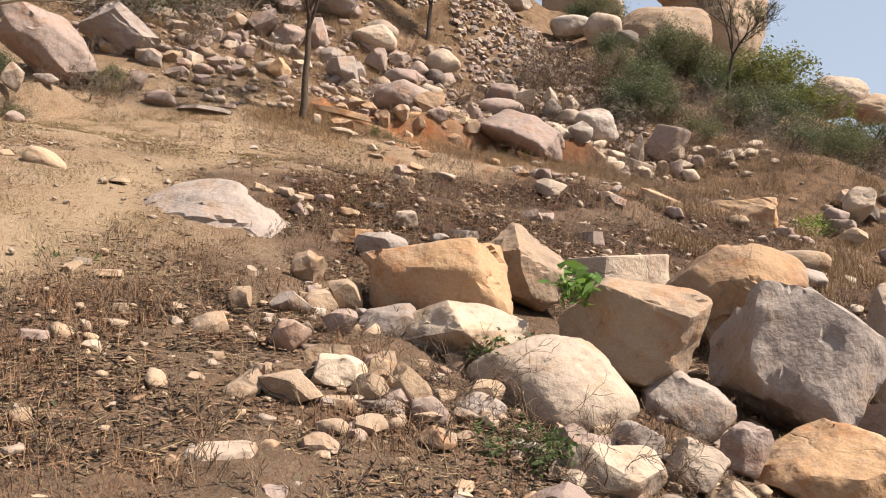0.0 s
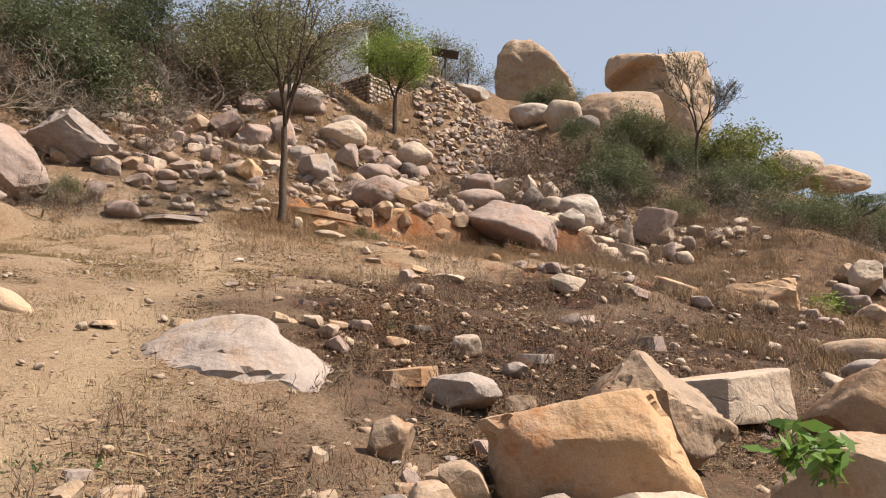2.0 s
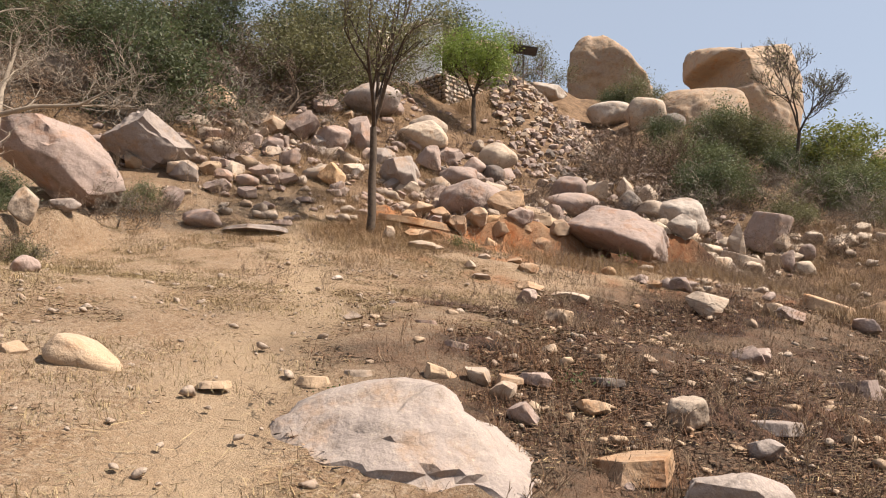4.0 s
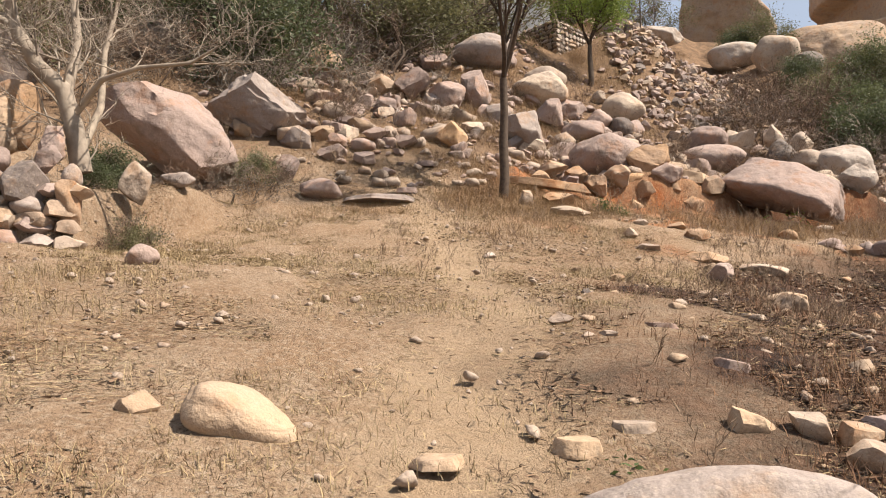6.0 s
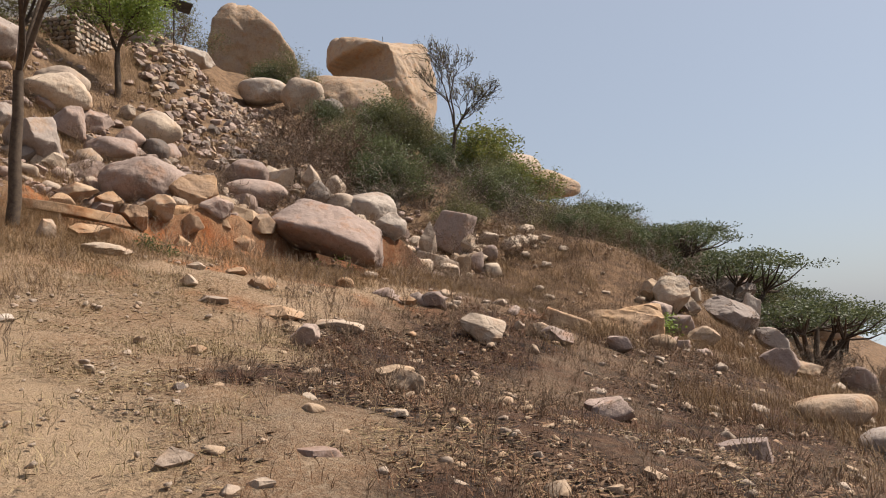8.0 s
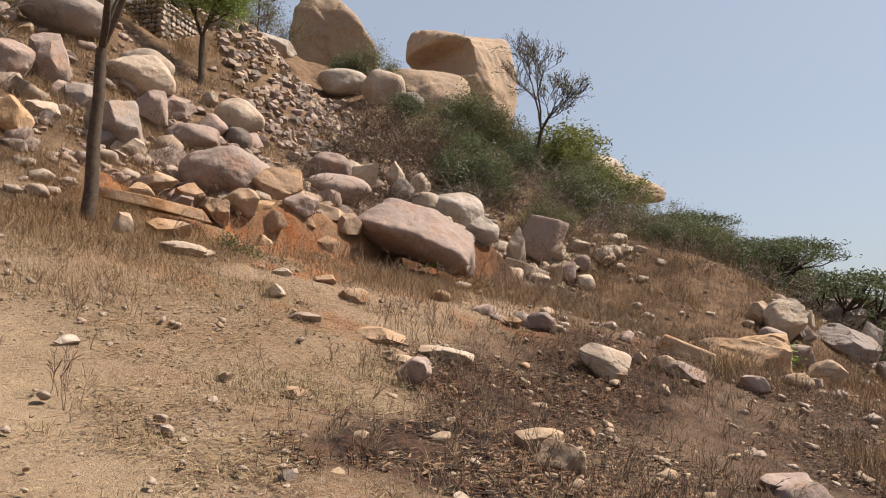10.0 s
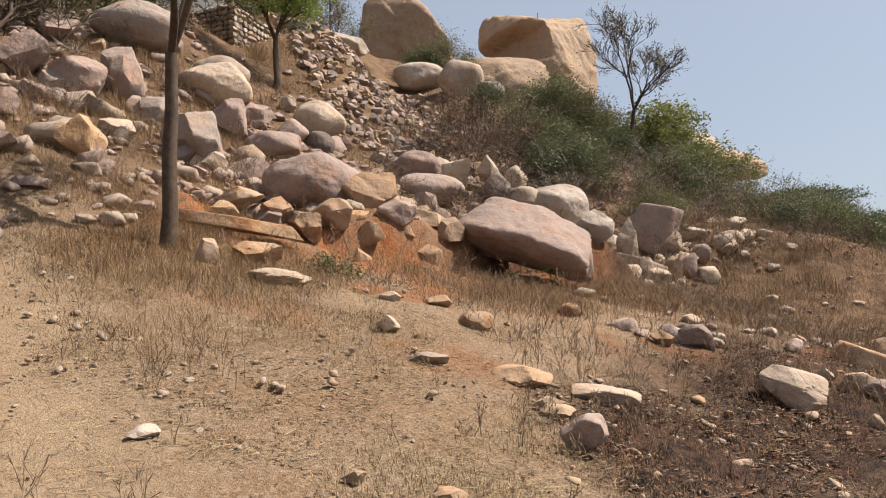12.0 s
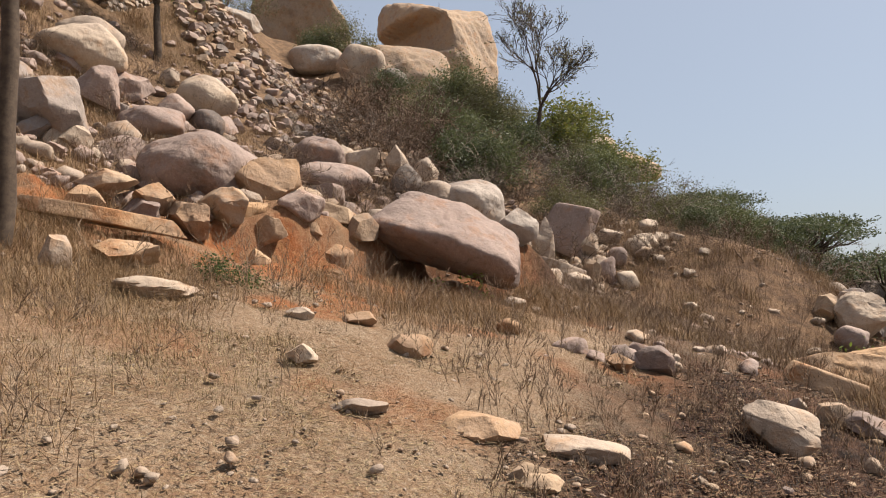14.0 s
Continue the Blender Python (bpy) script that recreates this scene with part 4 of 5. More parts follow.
def plant(name, label, category, at, bark, leaves, seed, trunk, lean, radius, depth, kids, bend=0.16, lift=0.08, per=10, cloud=0.12, size=0.05, flat=0.0, spread_angle=0.75, shrink=0.68, stems=1, foot="trunk", fine=0.003, taper=0.55, join=0.72):
    """A woody plant: its limbs in one mesh, its leaves in another."""
    rnd = random.Random(seed)
    V, Fc, tips = [], [], []
    for k in range(stems):
        a = rnd.uniform(0, 6.28)
        way = Vector(lean) + (Vector((math.cos(a), math.sin(a), 0)) * rnd.uniform(0.2, 0.9) if stems > 1 else Vector())
        off = Vector((math.cos(a), math.sin(a), 0)) * (0.12 if stems > 1 else 0)
        limb(V, Fc, tips, rnd, Vector((0, 0, -0.25)) + off, way, trunk * rnd.uniform(0.85, 1.1), radius, depth, bend, kids, lift, spread_angle, shrink, fine, taper, join)
    root = new(name)
    root.matrix_world = pose(*at)
    part = new(foot, as_mesh(foot, V, Fc, bark))
    part.parent = root
    if leaves is not None:
        crown = new("crown", leaf_mesh("crown", tips, rnd, per, cloud, size, flat))
        crown.data.materials.append(leaves)
        crown.parent = root
    return tagged(root, label, category)


def ground_at(x, y, sink=0.0):
    return (x, y, ground_z(x, y) - sink)


plant("tree", "slender dark-trunked tree with sparse olive leaves in dry grass", "tree", ground_at(-4.25, 20.0), BARK, LEAF_OLIVE, 17, 2.5, (0.03, 0.0, 1), 0.106, 4, 4, 0.07, 0.10, 11, 0.22, 0.042, 0, 0.7, 0.64, fine=0.006, taper=0.3, join=0.66)
plant("tree", "small forked tree with bright green feathery crown above the rubble", "tree", ground_at(-1.87, 33.66), BARK, LEAF_LIME, 25, 1.9, (0.08, 0, 1), 0.12, 4, 4, 0.14, 0.07, 26, 0.30, 0.05, 0, 0.95, 0.66, fine=0.008, taper=0.3, join=0.66)
plant("bare_tree", "leafless dark tree with fine upright twigs on the ridge", "tree", ground_at(13.0, 37.7), BARK, LEAF_OLIVE, 5, 2.3, (0.12, 0, 1), 0.12, 5, 4, 0.12, 0.07, 1, 0.08, 0.05, 0, 0.72, 0.68, fine=0.011, taper=0.35, join=0.66)


def pale_tree():
    """A bare tree with thick sinuous pale limbs."""
    rnd = random.Random(31)
    V, Fc, tips = [], [], []
    runs = (
        (((-9.02, 13.80, 4.64), (-9.10, 13.73, 5.20), (-9.22, 13.66, 5.68), (-9.45, 13.48, 5.93), (-9.64, 13.30, 6.36), (-9.69, 13.25, 6.74), (-9.46, 13.17, 7.07), (-9.26, 13.06, 7.58)), 0.13, 0.05),
        (((-9.10, 13.71, 5.33), (-8.64, 13.57, 5.73), (-8.08, 13.47, 5.82), (-7.45, 13.50, 5.85), (-7.09, 13.45, 6.01)), 0.045, 0.012),
        (((-9.18, 13.67, 5.57), (-9.21, 13.90, 6.36), (-9.38, 14.01, 7.04), (-9.25, 14.15, 8.02)), 0.07, 0.03),
        (((-9.64, 13.30, 6.36), (-9.88, 13.03, 6.51), (-10.23, 12.73, 6.70)), 0.045, 0.025),
        (((-9.02, 13.77, 4.91), (-9.01, 14.12, 5.55), (-9.18, 14.42, 6.40), (-9.12, 14.65, 7.35)), 0.06, 0.025),
        (((-9.65, 13.26, 6.70), (-9.10, 13.15, 6.91), (-8.71, 13.00, 7.26)), 0.035, 0.015),
    )
    for pts, r0, r1 in runs:
        pts = [Vector(p) for p in pts]
        n = len(pts)
        radii = [r0 + (r1 - r0) * k / (n - 1) for k in range(n)]
        ring_tube(V, Fc, pts, radii, 9)
        for k in range(1, n):
            for _ in range(3):
                q = pts[k - 1].lerp(pts[k], rnd.random())
                way = (pts[k] - pts[k - 1]).normalized() + Vector((rnd.gauss(0, 0.8), rnd.gauss(0, 0.8), rnd.gauss(0.2, 0.6)))
                limb(V, Fc, tips, rnd, q, way, rnd.uniform(0.4, 0.8), min(0.018, r1), 3, 0.2, 3, 0.03, 0.85, 0.72, 0.004)
    foot = Vector(runs[0][0][0])
    root = new("bare_tree")
    root.matrix_world = Matrix.Translation(foot)
    trunk = new("trunk", as_mesh("trunk", [v - foot for v in V], Fc, BARK_PALE))
    trunk.parent = root
    tagged(root, "pale-barked leafless tree leaning beside the dry stone wall", "tree")


pale_tree()


def thorn_tree(label, at, seed, reach, tall):
    """A flat-topped thorn tree: spreading stems under level sprays of fine leaves."""
    rnd = random.Random(seed)
    V, Fc, tips, ends = [], [], [], []
    for k in range(5):
        a = k * 1.257 + rnd.uniform(-0.4, 0.4)
        way = Vector((math.cos(a), math.sin(a), 0))
        fork = way * reach * rnd.uniform(0.2, 0.38) + Vector((0, 0, tall * rnd.uniform(0.45, 0.6)))
        mid = fork * 0.5 + Vector((rnd.gauss(0, 0.1), rnd.gauss(0, 0.1), -0.05))
        ring_tube(V, Fc, [Vector((0, 0, -0.3)), mid, fork], [0.10, 0.075, 0.055], 7)
        ends.append(fork)
    for k in range(46):
        a, r = rnd.uniform(0, 6.28), reach * math.sqrt(rnd.random())
        p = Vector((math.cos(a) * r, math.sin(a) * r, tall * (1.0 - 0.22 * (r / reach) ** 2) - rnd.choice((0, 0, 0.28, 0.5)) * rnd.random() * tall * 0.6))
        fork = min(ends, key=lambda e: (e - p).length)
        bow = fork.lerp(p, 0.55) + Vector((0, 0, -0.12))
        ring_tube(V, Fc, [fork, bow, p], [0.04, 0.025, 0.012], 5)
        for _ in range(9):
            tips.append((p + Vector((rnd.gauss(0, 0.3), rnd.gauss(0, 0.3), rnd.gauss(0, 0.05))), None))
    root = new("thorn_tree")
    root.matrix_world = pose(*at)
    new("trunk", as_mesh("trunk", V, Fc, BARK)).parent = root
    crown = new("crown", leaf_mesh("crown", tips, rnd, 16, 0.17, 0.05, 0.7))
    crown.data.materials.append(LEAF_DARK)
    crown.parent = root
    return tagged(root, label, "tree")


plant("bare_tree", "thin grey leafless tree behind the dry stone wall", "tree", ground_at(-13.06, 16.20), BARK_PALE, None, 32, 1.6, (0.1, 0, 1), 0.09, 5, 3, 0.18, 0.06, spread_angle=0.9, shrink=0.78, fine=0.006)


def scatter(kind, places, seed):
    rnd = random.Random(seed)
    for x, y, s in places:
        o = kind[rnd.randrange(len(kind))]
        c = copy_thing(o, pose(*ground_at(x, y, 0.05), 0, 0, rnd.uniform(0, 360)))
        c.scale = (s * rnd.uniform(0.9, 1.15), s * rnd.uniform(0.9, 1.15), s * rnd.uniform(0.85, 1.15))


GREEN = [plant("shrub", "dense dark green thorny shrub on the hillside", "shrub", ground_at(9.0 + 3 * k, 36 + k), TWIG_GREY, (LEAF_GREEN, LEAF_DARK, LEAF_OLIVE)[k], 40 + k, 0.75, (0, 0, 1), 0.03, 3, 3, 0.25, 0.06, 24, 0.17, 0.038, 0, 0.9, 0.78, 6, "branchwork", 0.006) for k in range(3)]
DRY = [plant("dry_shrub", "leafless grey-brown thorny shrub", "shrub", ground_at(5.0 + 2.2 * k, 31 + k), (TWIG, TWIG_GREY, TWIG)[k], None, 60 + k, 0.7, (0, 0, 1), 0.022, 4, 3, 0.28, 0.05, spread_angle=0.9, shrink=0.78, stems=5, foot="branchwork", fine=0.007) for k in range(3)]
YELLOW = [plant("shrub", "yellow-green leafy shrub on the ridge", "shrub", ground_at(15.5, 39), TWIG_GREY, LEAF_YELLOW, 70, 0.9, (0, 0, 1), 0.03, 3, 3, 0.25, 0.08, 12, 0.16, 0.075, 0, 0.85, 0.8, 5, "branchwork", 0.006)]
ACACIA = [thorn_tree("flat-topped dark green thorn tree on the falling ridge", ground_at(24.5 + 3 * k, 31.0), 80 + k, 1.9 + 0.3 * k, 2.2) for k in range(2)]

rnd = random.Random(5)
belt = []
for _ in range(900):
    x, y = rnd.uniform(7, 34), rnd.uniform(26.5, 47)
    edge = np.interp(x, [7, 10, 14, 18, 24, 34], [33.5, 29.5, 27.6, 27.4, 28.5, 29.5])
    if y < edge or (x < 12 and y > 40) or (x > 15 and y > 39.5) or (x > 20.5 and y < 31.5):
        continue
    if any((x - a) ** 2 + (y - b) ** 2 < 1.5 for a, b, _ in belt):
        continue
    belt.append((x, y, rnd.uniform(0.75, 1.25) * (0.8 if y < edge + 2 else 1.0)))
scatter(GREEN, [b for i, b in enumerate(belt) if i % 5 in (0, 2)], 1)
scatter(DRY, [b for i, b in enumerate(belt) if i % 5 not in (0, 2)], 2)
scatter(YELLOW, [(14.5, 38.5, 1.2), (16.5, 40, 1.3), (17.5, 38, 1.0)], 3)
scatter(ACACIA, [(20.86, 24.86, 1.35), (21.69, 28.88, 1.3), (20.5, 31.5, 1.0), (22.8, 33.0, 1.15), (29.5, 30.0, 1.05), (18.0, 33.5, 0.9), (33, 32, 1.0)], 4)
scatter(DRY, [(x, y, s) for x, y, s in ((3.2, 31.5, 1.5), (4.6, 32.3, 1.7), (4.0, 33.3, 1.6), (5.6, 33.6, 1.8), (6.6, 34.4, 1.7), (5.4, 30.5, 1.4), (6.5, 29.0, 1.0), (2.0, 27.2, 0.8), (-0.2, 26.6, 0.7), (7.4, 27.5, 0.9), (8.8, 28.5, 1.0), (3.9, 28.8, 0.9), (9.8, 27.2, 0.8), (12.0, 26.4, 0.9), (15.0, 26.0, 1.0), (20, 27.0, 1.1), (23, 27.0, 1.2), (18, 25.0, 0.8), (20.5, 24.5, 0.9), (22.5, 24.8, 1.0), (24.5, 25.5, 1.1), (17, 22.0, 0.7), (19.5, 22.0, 0.8), (22, 22.5, 0.9), (25, 22, 1.0), (16.5, 19.5, 0.6), (19, 19, 0.8), (21.5, 20, 0.9), (24, 19, 0.9), (27, 26, 1.3), (29, 28, 1.3), (13, 19.5, 0.5), (14.5, 22.5, 0.6))], 6)
scatter(GREEN, [(7.2, 32.5, 1.25), (8.2, 33.5, 1.2), (6.84, 48.06, 1.3), (8.31, 48.60, 1.3), (10.53, 38.93, 1.5), (10.35, 40.03, 1.3), (11.58, 39.63, 1.2)], 7)
thicket = []
for _ in range(420):
    x, y = rnd.uniform(-24, 0.5), rnd.uniform(17, 47)
    edge = np.interp(x, [-24, -16, -12, -9, -7, -6, 0.5], [17, 18.2, 21.5, 25.0, 30.5, 45, 46])
    if y < edge or any((x - a) ** 2 + (y - b) ** 2 < 1.4 for a, b, _ in thicket):
        continue
    thicket.append((x, y, rnd.uniform(1.1, 1.9)))
scatter(DRY, [b for i, b in enumerate(thicket) if i % 5], 8)
scatter(GREEN, [b for i, b in enumerate(thicket) if i % 5 == 0], 9)
WOOD = [plant("tree", "small olive-leaved tree in the hillside thicket", "tree", ground_at(-9.5 - 2 * k, 31 + k), BARK, (LEAF_OLIVE, LEAF_DARK)[k], 110 + k, 1.5, (0.1, 0, 1), 0.08, 4, 3, 0.2, 0.08, 16, 0.26, 0.055, 0, 0.7, 0.76, 2, fine=0.008, taper=0.35, join=0.7) for k in range(2)]
scatter(WOOD, [(-7.4, 32.0, 1.1), (-8.8, 29.0, 0.9), (-10.2, 33.5, 1.1), (-13.0, 30.0, 1.0), (-14.5, 27.0, 1.0), (-12.2, 25.5, 0.8), (-16.5, 24.0, 1.0), (-9.0, 36.5, 1.2), (-14.0, 35.0, 1.2), (-17.0, 30.0, 1.2), (-2.0, 44.0, 1.2), (0.6, 45.5, 1.1), (-4.4, 43.5, 1.2), (-6.8, 42.5, 1.3), (2.2, 48.0, 1.0), (-15.5, 20.5, 0.9)], 15)
scatter(DRY, [(-8.3, 13.4, 0.32), (-8.5, 14.0, 0.4), (-9.79, 14.98, 0.55), (-9.00, 17.80, 0.7), (-9.21, 17.15, 0.6), (-10.51, 23.16, 0.8), (-8.37, 22.09, 0.8)], 10)
scatter(GREEN, [(-9.23, 14.20, 0.3), (-9.37, 14.73, 0.4), (-11.53, 24.43, 0.8), (-8.91, 19.08, 0.4), (-8.2, 13.6, 0.26)], 12)

# ---- the hut, the masonry and the rubble ----
def part(name, bm, material, parent, label=""):
    me = bpy.data.meshes.new(name)
    bm.to_mesh(me)
    bm.free()
    me.materials.append(material)
    ob = new(name, me)
    ob.parent = parent
    return tagged(ob, label)


def block(size, at, bevel=0.02, turn=0.0):
    bm = bmesh.new()
    bmesh.ops.create_cube(bm, size=1.0)
    bmesh.ops.scale(bm, vec=size, verts=bm.verts)
    if bevel:
        bmesh.ops.bevel(bm, geom=bm.edges, offset=bevel, segments=2, affect="EDGES")
    bmesh.ops.rotate(bm, matrix=Matrix.Rotation(turn, 3, "Z"), verts=bm.verts)
    bmesh.ops.translate(bm, vec=at, verts=bm.verts)
    return bm


def hut():
    root = new("hut")
    root.matrix_world = pose(-4.50, 38.13, 16.18, 0, 0, 0) @ Matrix.Diagonal((0.87, 0.87, 0.87, 1))
    bm = bmesh.new()
    w, d, lo, hi = 1.3, 2.4, 1.0, 1.75
    prof = [(-w, -2.2), (w, -2.2), (w, hi), (-w, lo)]
    front = [bm.verts.new((x, -d / 2, z)) for x, z in prof]
    back = [bm.verts.new((x, d / 2, z)) for x, z in prof]
    bm.faces.new(front)
    bm.faces.new(back[::-1])
    for k in range(4):
        bm.faces.new((front[k - 1], front[k], back[k], back[k - 1])[::-1])
    bmesh.ops.recalc_face_normals(bm, faces=bm.faces)
    part("wall", bm, WHITEWASH, root, "whitewashed plaster wall")
    bm = block((2.9, 2.7, 0.07), (0, 0, 0), 0.015)
    bmesh.ops.rotate(bm, matrix=Matrix.Rotation(-math.atan2(hi - lo, 2 * w), 3, "Y"), verts=bm.verts)
    bmesh.ops.translate(bm, vec=(0, 0, (lo + hi) / 2 + 0.05), verts=bm.verts)
    part("roof", bm, WHITEWASH, root, "sloping plastered roof slab")
    tagged(root, "small whitewashed hut with a sloping roof above the stone wall", "hut")


def masonry():
    """A corner of mud-set rubble masonry, every stone on its own."""
    rnd = random.Random(3)
    root = new("wall_masonry")
    root.matrix_world = pose(-3.08, 35.91, 13.41, 0, 0, -38) @ Matrix.Diagonal((0.87, 0.87, 0.87, 1))
    stones = []
    for k in range(6):
        me = rock_data("stone", 1, 1, 1, "ang", 900 + k, 2)
        me.materials.append(ROCK[("pale", "white", "tan", "pale", "grey", "white")[k]])
        stones.append(me)
    part("core", block((2.3, 0.5, 2.3), (-1.17, 0.3, 0.55), 0), MORTAR, root)
    part("core", block((0.5, 3.6, 2.3), (-0.3, 2.0, 0.55), 0), MORTAR, root)
    for face in range(2):
        z = -0.4
        while z < 1.75:
            tall = rnd.uniform(0.17, 0.27)
            u = 0.0
            while u < (2.3 if face == 0 else 3.6):
                wide = rnd.uniform(0.2, 0.42)
                ob = new("stone", stones[rnd.randrange(6)])
                ob.parent = root
                at = (-u - wide / 2, 0.06, z) if face == 0 else (-0.06, u + wide / 2, z)
                ob.matrix_basis = pose(*at, rnd.uniform(-4, 4), rnd.uniform(-4, 4), 0 if face == 0 else 90) @ Matrix.Diagonal((wide, 0.22, tall, 1))
                u += wide * 0.98
            z += tall * 0.97
    tagged(root, "corner of rough mud-set stone masonry below the hut", "wall", kind="structure")


def shelter():
    root = new("shelter")
    root.matrix_world = pose(0.60, 38.47, 15.70) @ Matrix.Diagonal((0.87, 0.87, 0.87, 1))
    bm = bmesh.new()
    bmesh.ops.create_cone(bm, cap_ends=True, segments=8, radius1=0.035, radius2=0.035, depth=2.0)
    bmesh.ops.translate(bm, vec=(0, 0, 0.6), verts=bm.verts)
    part("post", bm, BARK, root, "thin dark post")
    bm = block((1.6, 1.2, 0.05), (0, 0, 0), 0.01)
    bmesh.ops.rotate(bm, matrix=Matrix.Rotation(0.16, 3, "Y"), verts=bm.verts)
    bmesh.ops.translate(bm, vec=(0, 0, 1.6), verts=bm.verts)
    part("roof", bm, SHEET, root, "dark tilted roofing sheet")
    tagged(root, "dark sheet roof on a thin post beside the hut", "shelter")


def rubble():
    """The tipped heap of building stone on the slope under the hut."""
    rnd = random.Random(8)
    root = tagged(new("rubble_heap"), "sloping heap of broken granite rubble below the hut", "rubble", kind="structure")
    stones = []
    for k in range(8):
        me = rock_data("stone", 1, 0.8, 0.6, "ang", 700 + k, 2)
        me.materials.append(ROCK[("pink", "tan", "pink", "grey", "pink", "tan", "dark", "pale")[k]])
        stones.append(me)
    made = 0
    while made < 1300:
        x, y = rnd.uniform(-3.5, 8), rnd.uniform(27.5, 45)
        u = (y - 28) / 14
        if not (np.interp(u, [0, 0.4, 1], [1.5, -0.5, -1.8]) < x < np.interp(u, [0, 0.4, 0.8, 1], [6.5, 7, 7, 6])):
            continue
        if rnd.random() > 0.45 + 0.55 * u:
            continue
        s = rnd.uniform(0.22, 0.52) * (1.2 if rnd.random() < 0.1 else 1)
        ob = new("stone", stones[rnd.randrange(8)])
        ob.matrix_world = pose(*ground_at(x, y, -0.10), rnd.uniform(-40, 40), rnd.uniform(-40, 40), rnd.uniform(0, 360)) @ Matrix.Diagonal((s, s, s, 1))
        ob.parent = root
        made += 1


def dry_wall():
    """The low dry stone wall that holds the terrace."""
    rnd = random.Random(12)
    root = tagged(new("dry_stone_wall"), "low dry wall of stacked granite stones holding a terrace", "wall", kind="structure")
    kinds = []
    for k in range(8):
        me = rock_data("stone", 1, 0.8, 0.7, ("round", "ang")[k % 2], 950 + k, 3)
        me.materials.append(ROCK[("pink", "tan", "grey", "pale", "tan", "pink", "orange", "grey")[k]])
        kinds.append(me)
    for course in range(4):
        u = -2.6
        while u < 2.75:
            s = rnd.uniform(0.24, 0.42)
            x = -11.1 + (u + 2.6) * 0.5
            y = 12.0 + 0.33 * (x + 11) - 0.02 + 0.06 * course
            ob = new("stone", kinds[rnd.randrange(8)])
            ob.matrix_world = pose(x, y, ground_z(x, y - 0.35) + 0.08 + 0.2 * course, rnd.uniform(-8, 8), rnd.uniform(-8, 8), rnd.uniform(-15, 50)) @ Matrix.Diagonal((s, s, s * 0.85, 1))
            ob.parent = root
            u += s * 1.75


dry_wall()
hut()
masonry()
shelter()
rubble()

# ---- the great rocks on the ridge ----
def great_rock(name, label, at, size, yaw, tilt, colour, seed, style="round", face=None):
    v, f = broken_shape(*size, style, seed, 0.12) if style == "dome" else rock_shape(*size, style, seed, 6 if face else 5)
    if face:
        x, y, z = v.T
        way = np.array((-0.72, -0.69, 0.0))
        band = step(0.3, 0.55, z - 0.06 * x) * (1 - step(3.2, 3.5, z - 0.3 * np.minimum(x, 0)))
        v = v - (np.maximum(v @ way - 1.9, 0) * band)[:, None] * way
    me = raw_mesh(name, v, f)
    me.polygons.foreach_set("use_smooth", np.ones(len(me.polygons), bool))
    me.materials.append(ROCK[colour])
    ob = new(name, me)
    ob.matrix_world = pose(*at, 0, tilt, yaw)
    return tagged(ob, label, "rock")


great_rock("rock_outcrop", "huge tan granite block with a shaded hollow face on the ridge", (18.23, 57.86, 20.70), (8.4, 7.5, 9.4), -20, 3, "tan", 301, "round", True)
great_rock("rock_outcrop", "low tan granite shoulder beside the great block", (13.90, 55.26, 18.58), (7.5, 6, 5.0), -15, 0, "tan", 302)
great_rock("rock_outcrop", "leaning tan granite dome above the rubble heap", (8.34, 56.64, 22.5), (6.2, 5.5, 5.7), -10, 0, "tan", 303, "dome")
great_rock("rock_outcrop", "distant pale granite boulder on the ridge", (26.11, 47.59, 12.7), (3.9, 3.2, 2.2), -25, 8, "tan", 304)
great_rock("rock_outcrop", "distant pale granite boulder on the ridge", (23.84, 48.24, 13.5), (3.5, 3.2, 2.9), -25, 8, "pale", 305)
great_rock("rock_outcrop", "weathered granite dome of the summit behind the hut", (-5.0, 48.0, 19.6), (6.5, 6, 7.6), 15, 0, "pink", 308)
great_rock("rock_outcrop", "broken granite shoulder of the summit behind the hut", (-1.6, 50.5, 19.6), (5.0, 5, 6.4), -12, 6, "tan", 309)
great_rock("rock_slab", "bright bare rock sheet at the top of the rubble", (2.49, 46.37, 17.68), (2.6, 2.0, 0.9), -8, 12, "white", 306, "slab")
great_rock("rock_outcrop", "pale granite boulder behind the hut", (-6.48, 38.68, 16.49), (2.6, 2.6, 3.0), 5, 0, "pale", 307)

mast = new("mast", as_mesh("mast", *(lambda V, Fc: (ring_tube(V, Fc, [(0, 0, -0.6), (0, 0, 0.9)], [0.03, 0.02], 6), (V, Fc))[1])([], []), BARK))
mast.matrix_world = pose(18.38, 57.54, 24.71)
tagged(mast, "thin post standing on top of the great block", "post")


def herb(name, label, at, leaves, seed, size, tall, stems, per, cloud):
    """A small leafy plant of several stems."""
    o = plant(name, label, "plant", at, TWIG_GREY, leaves, seed, tall, (0, 0, 1), 0.006, 2, 2, 0.2, 0.05, per, cloud, size, 0, 0.7, 0.7, stems, "branchwork")
    return o


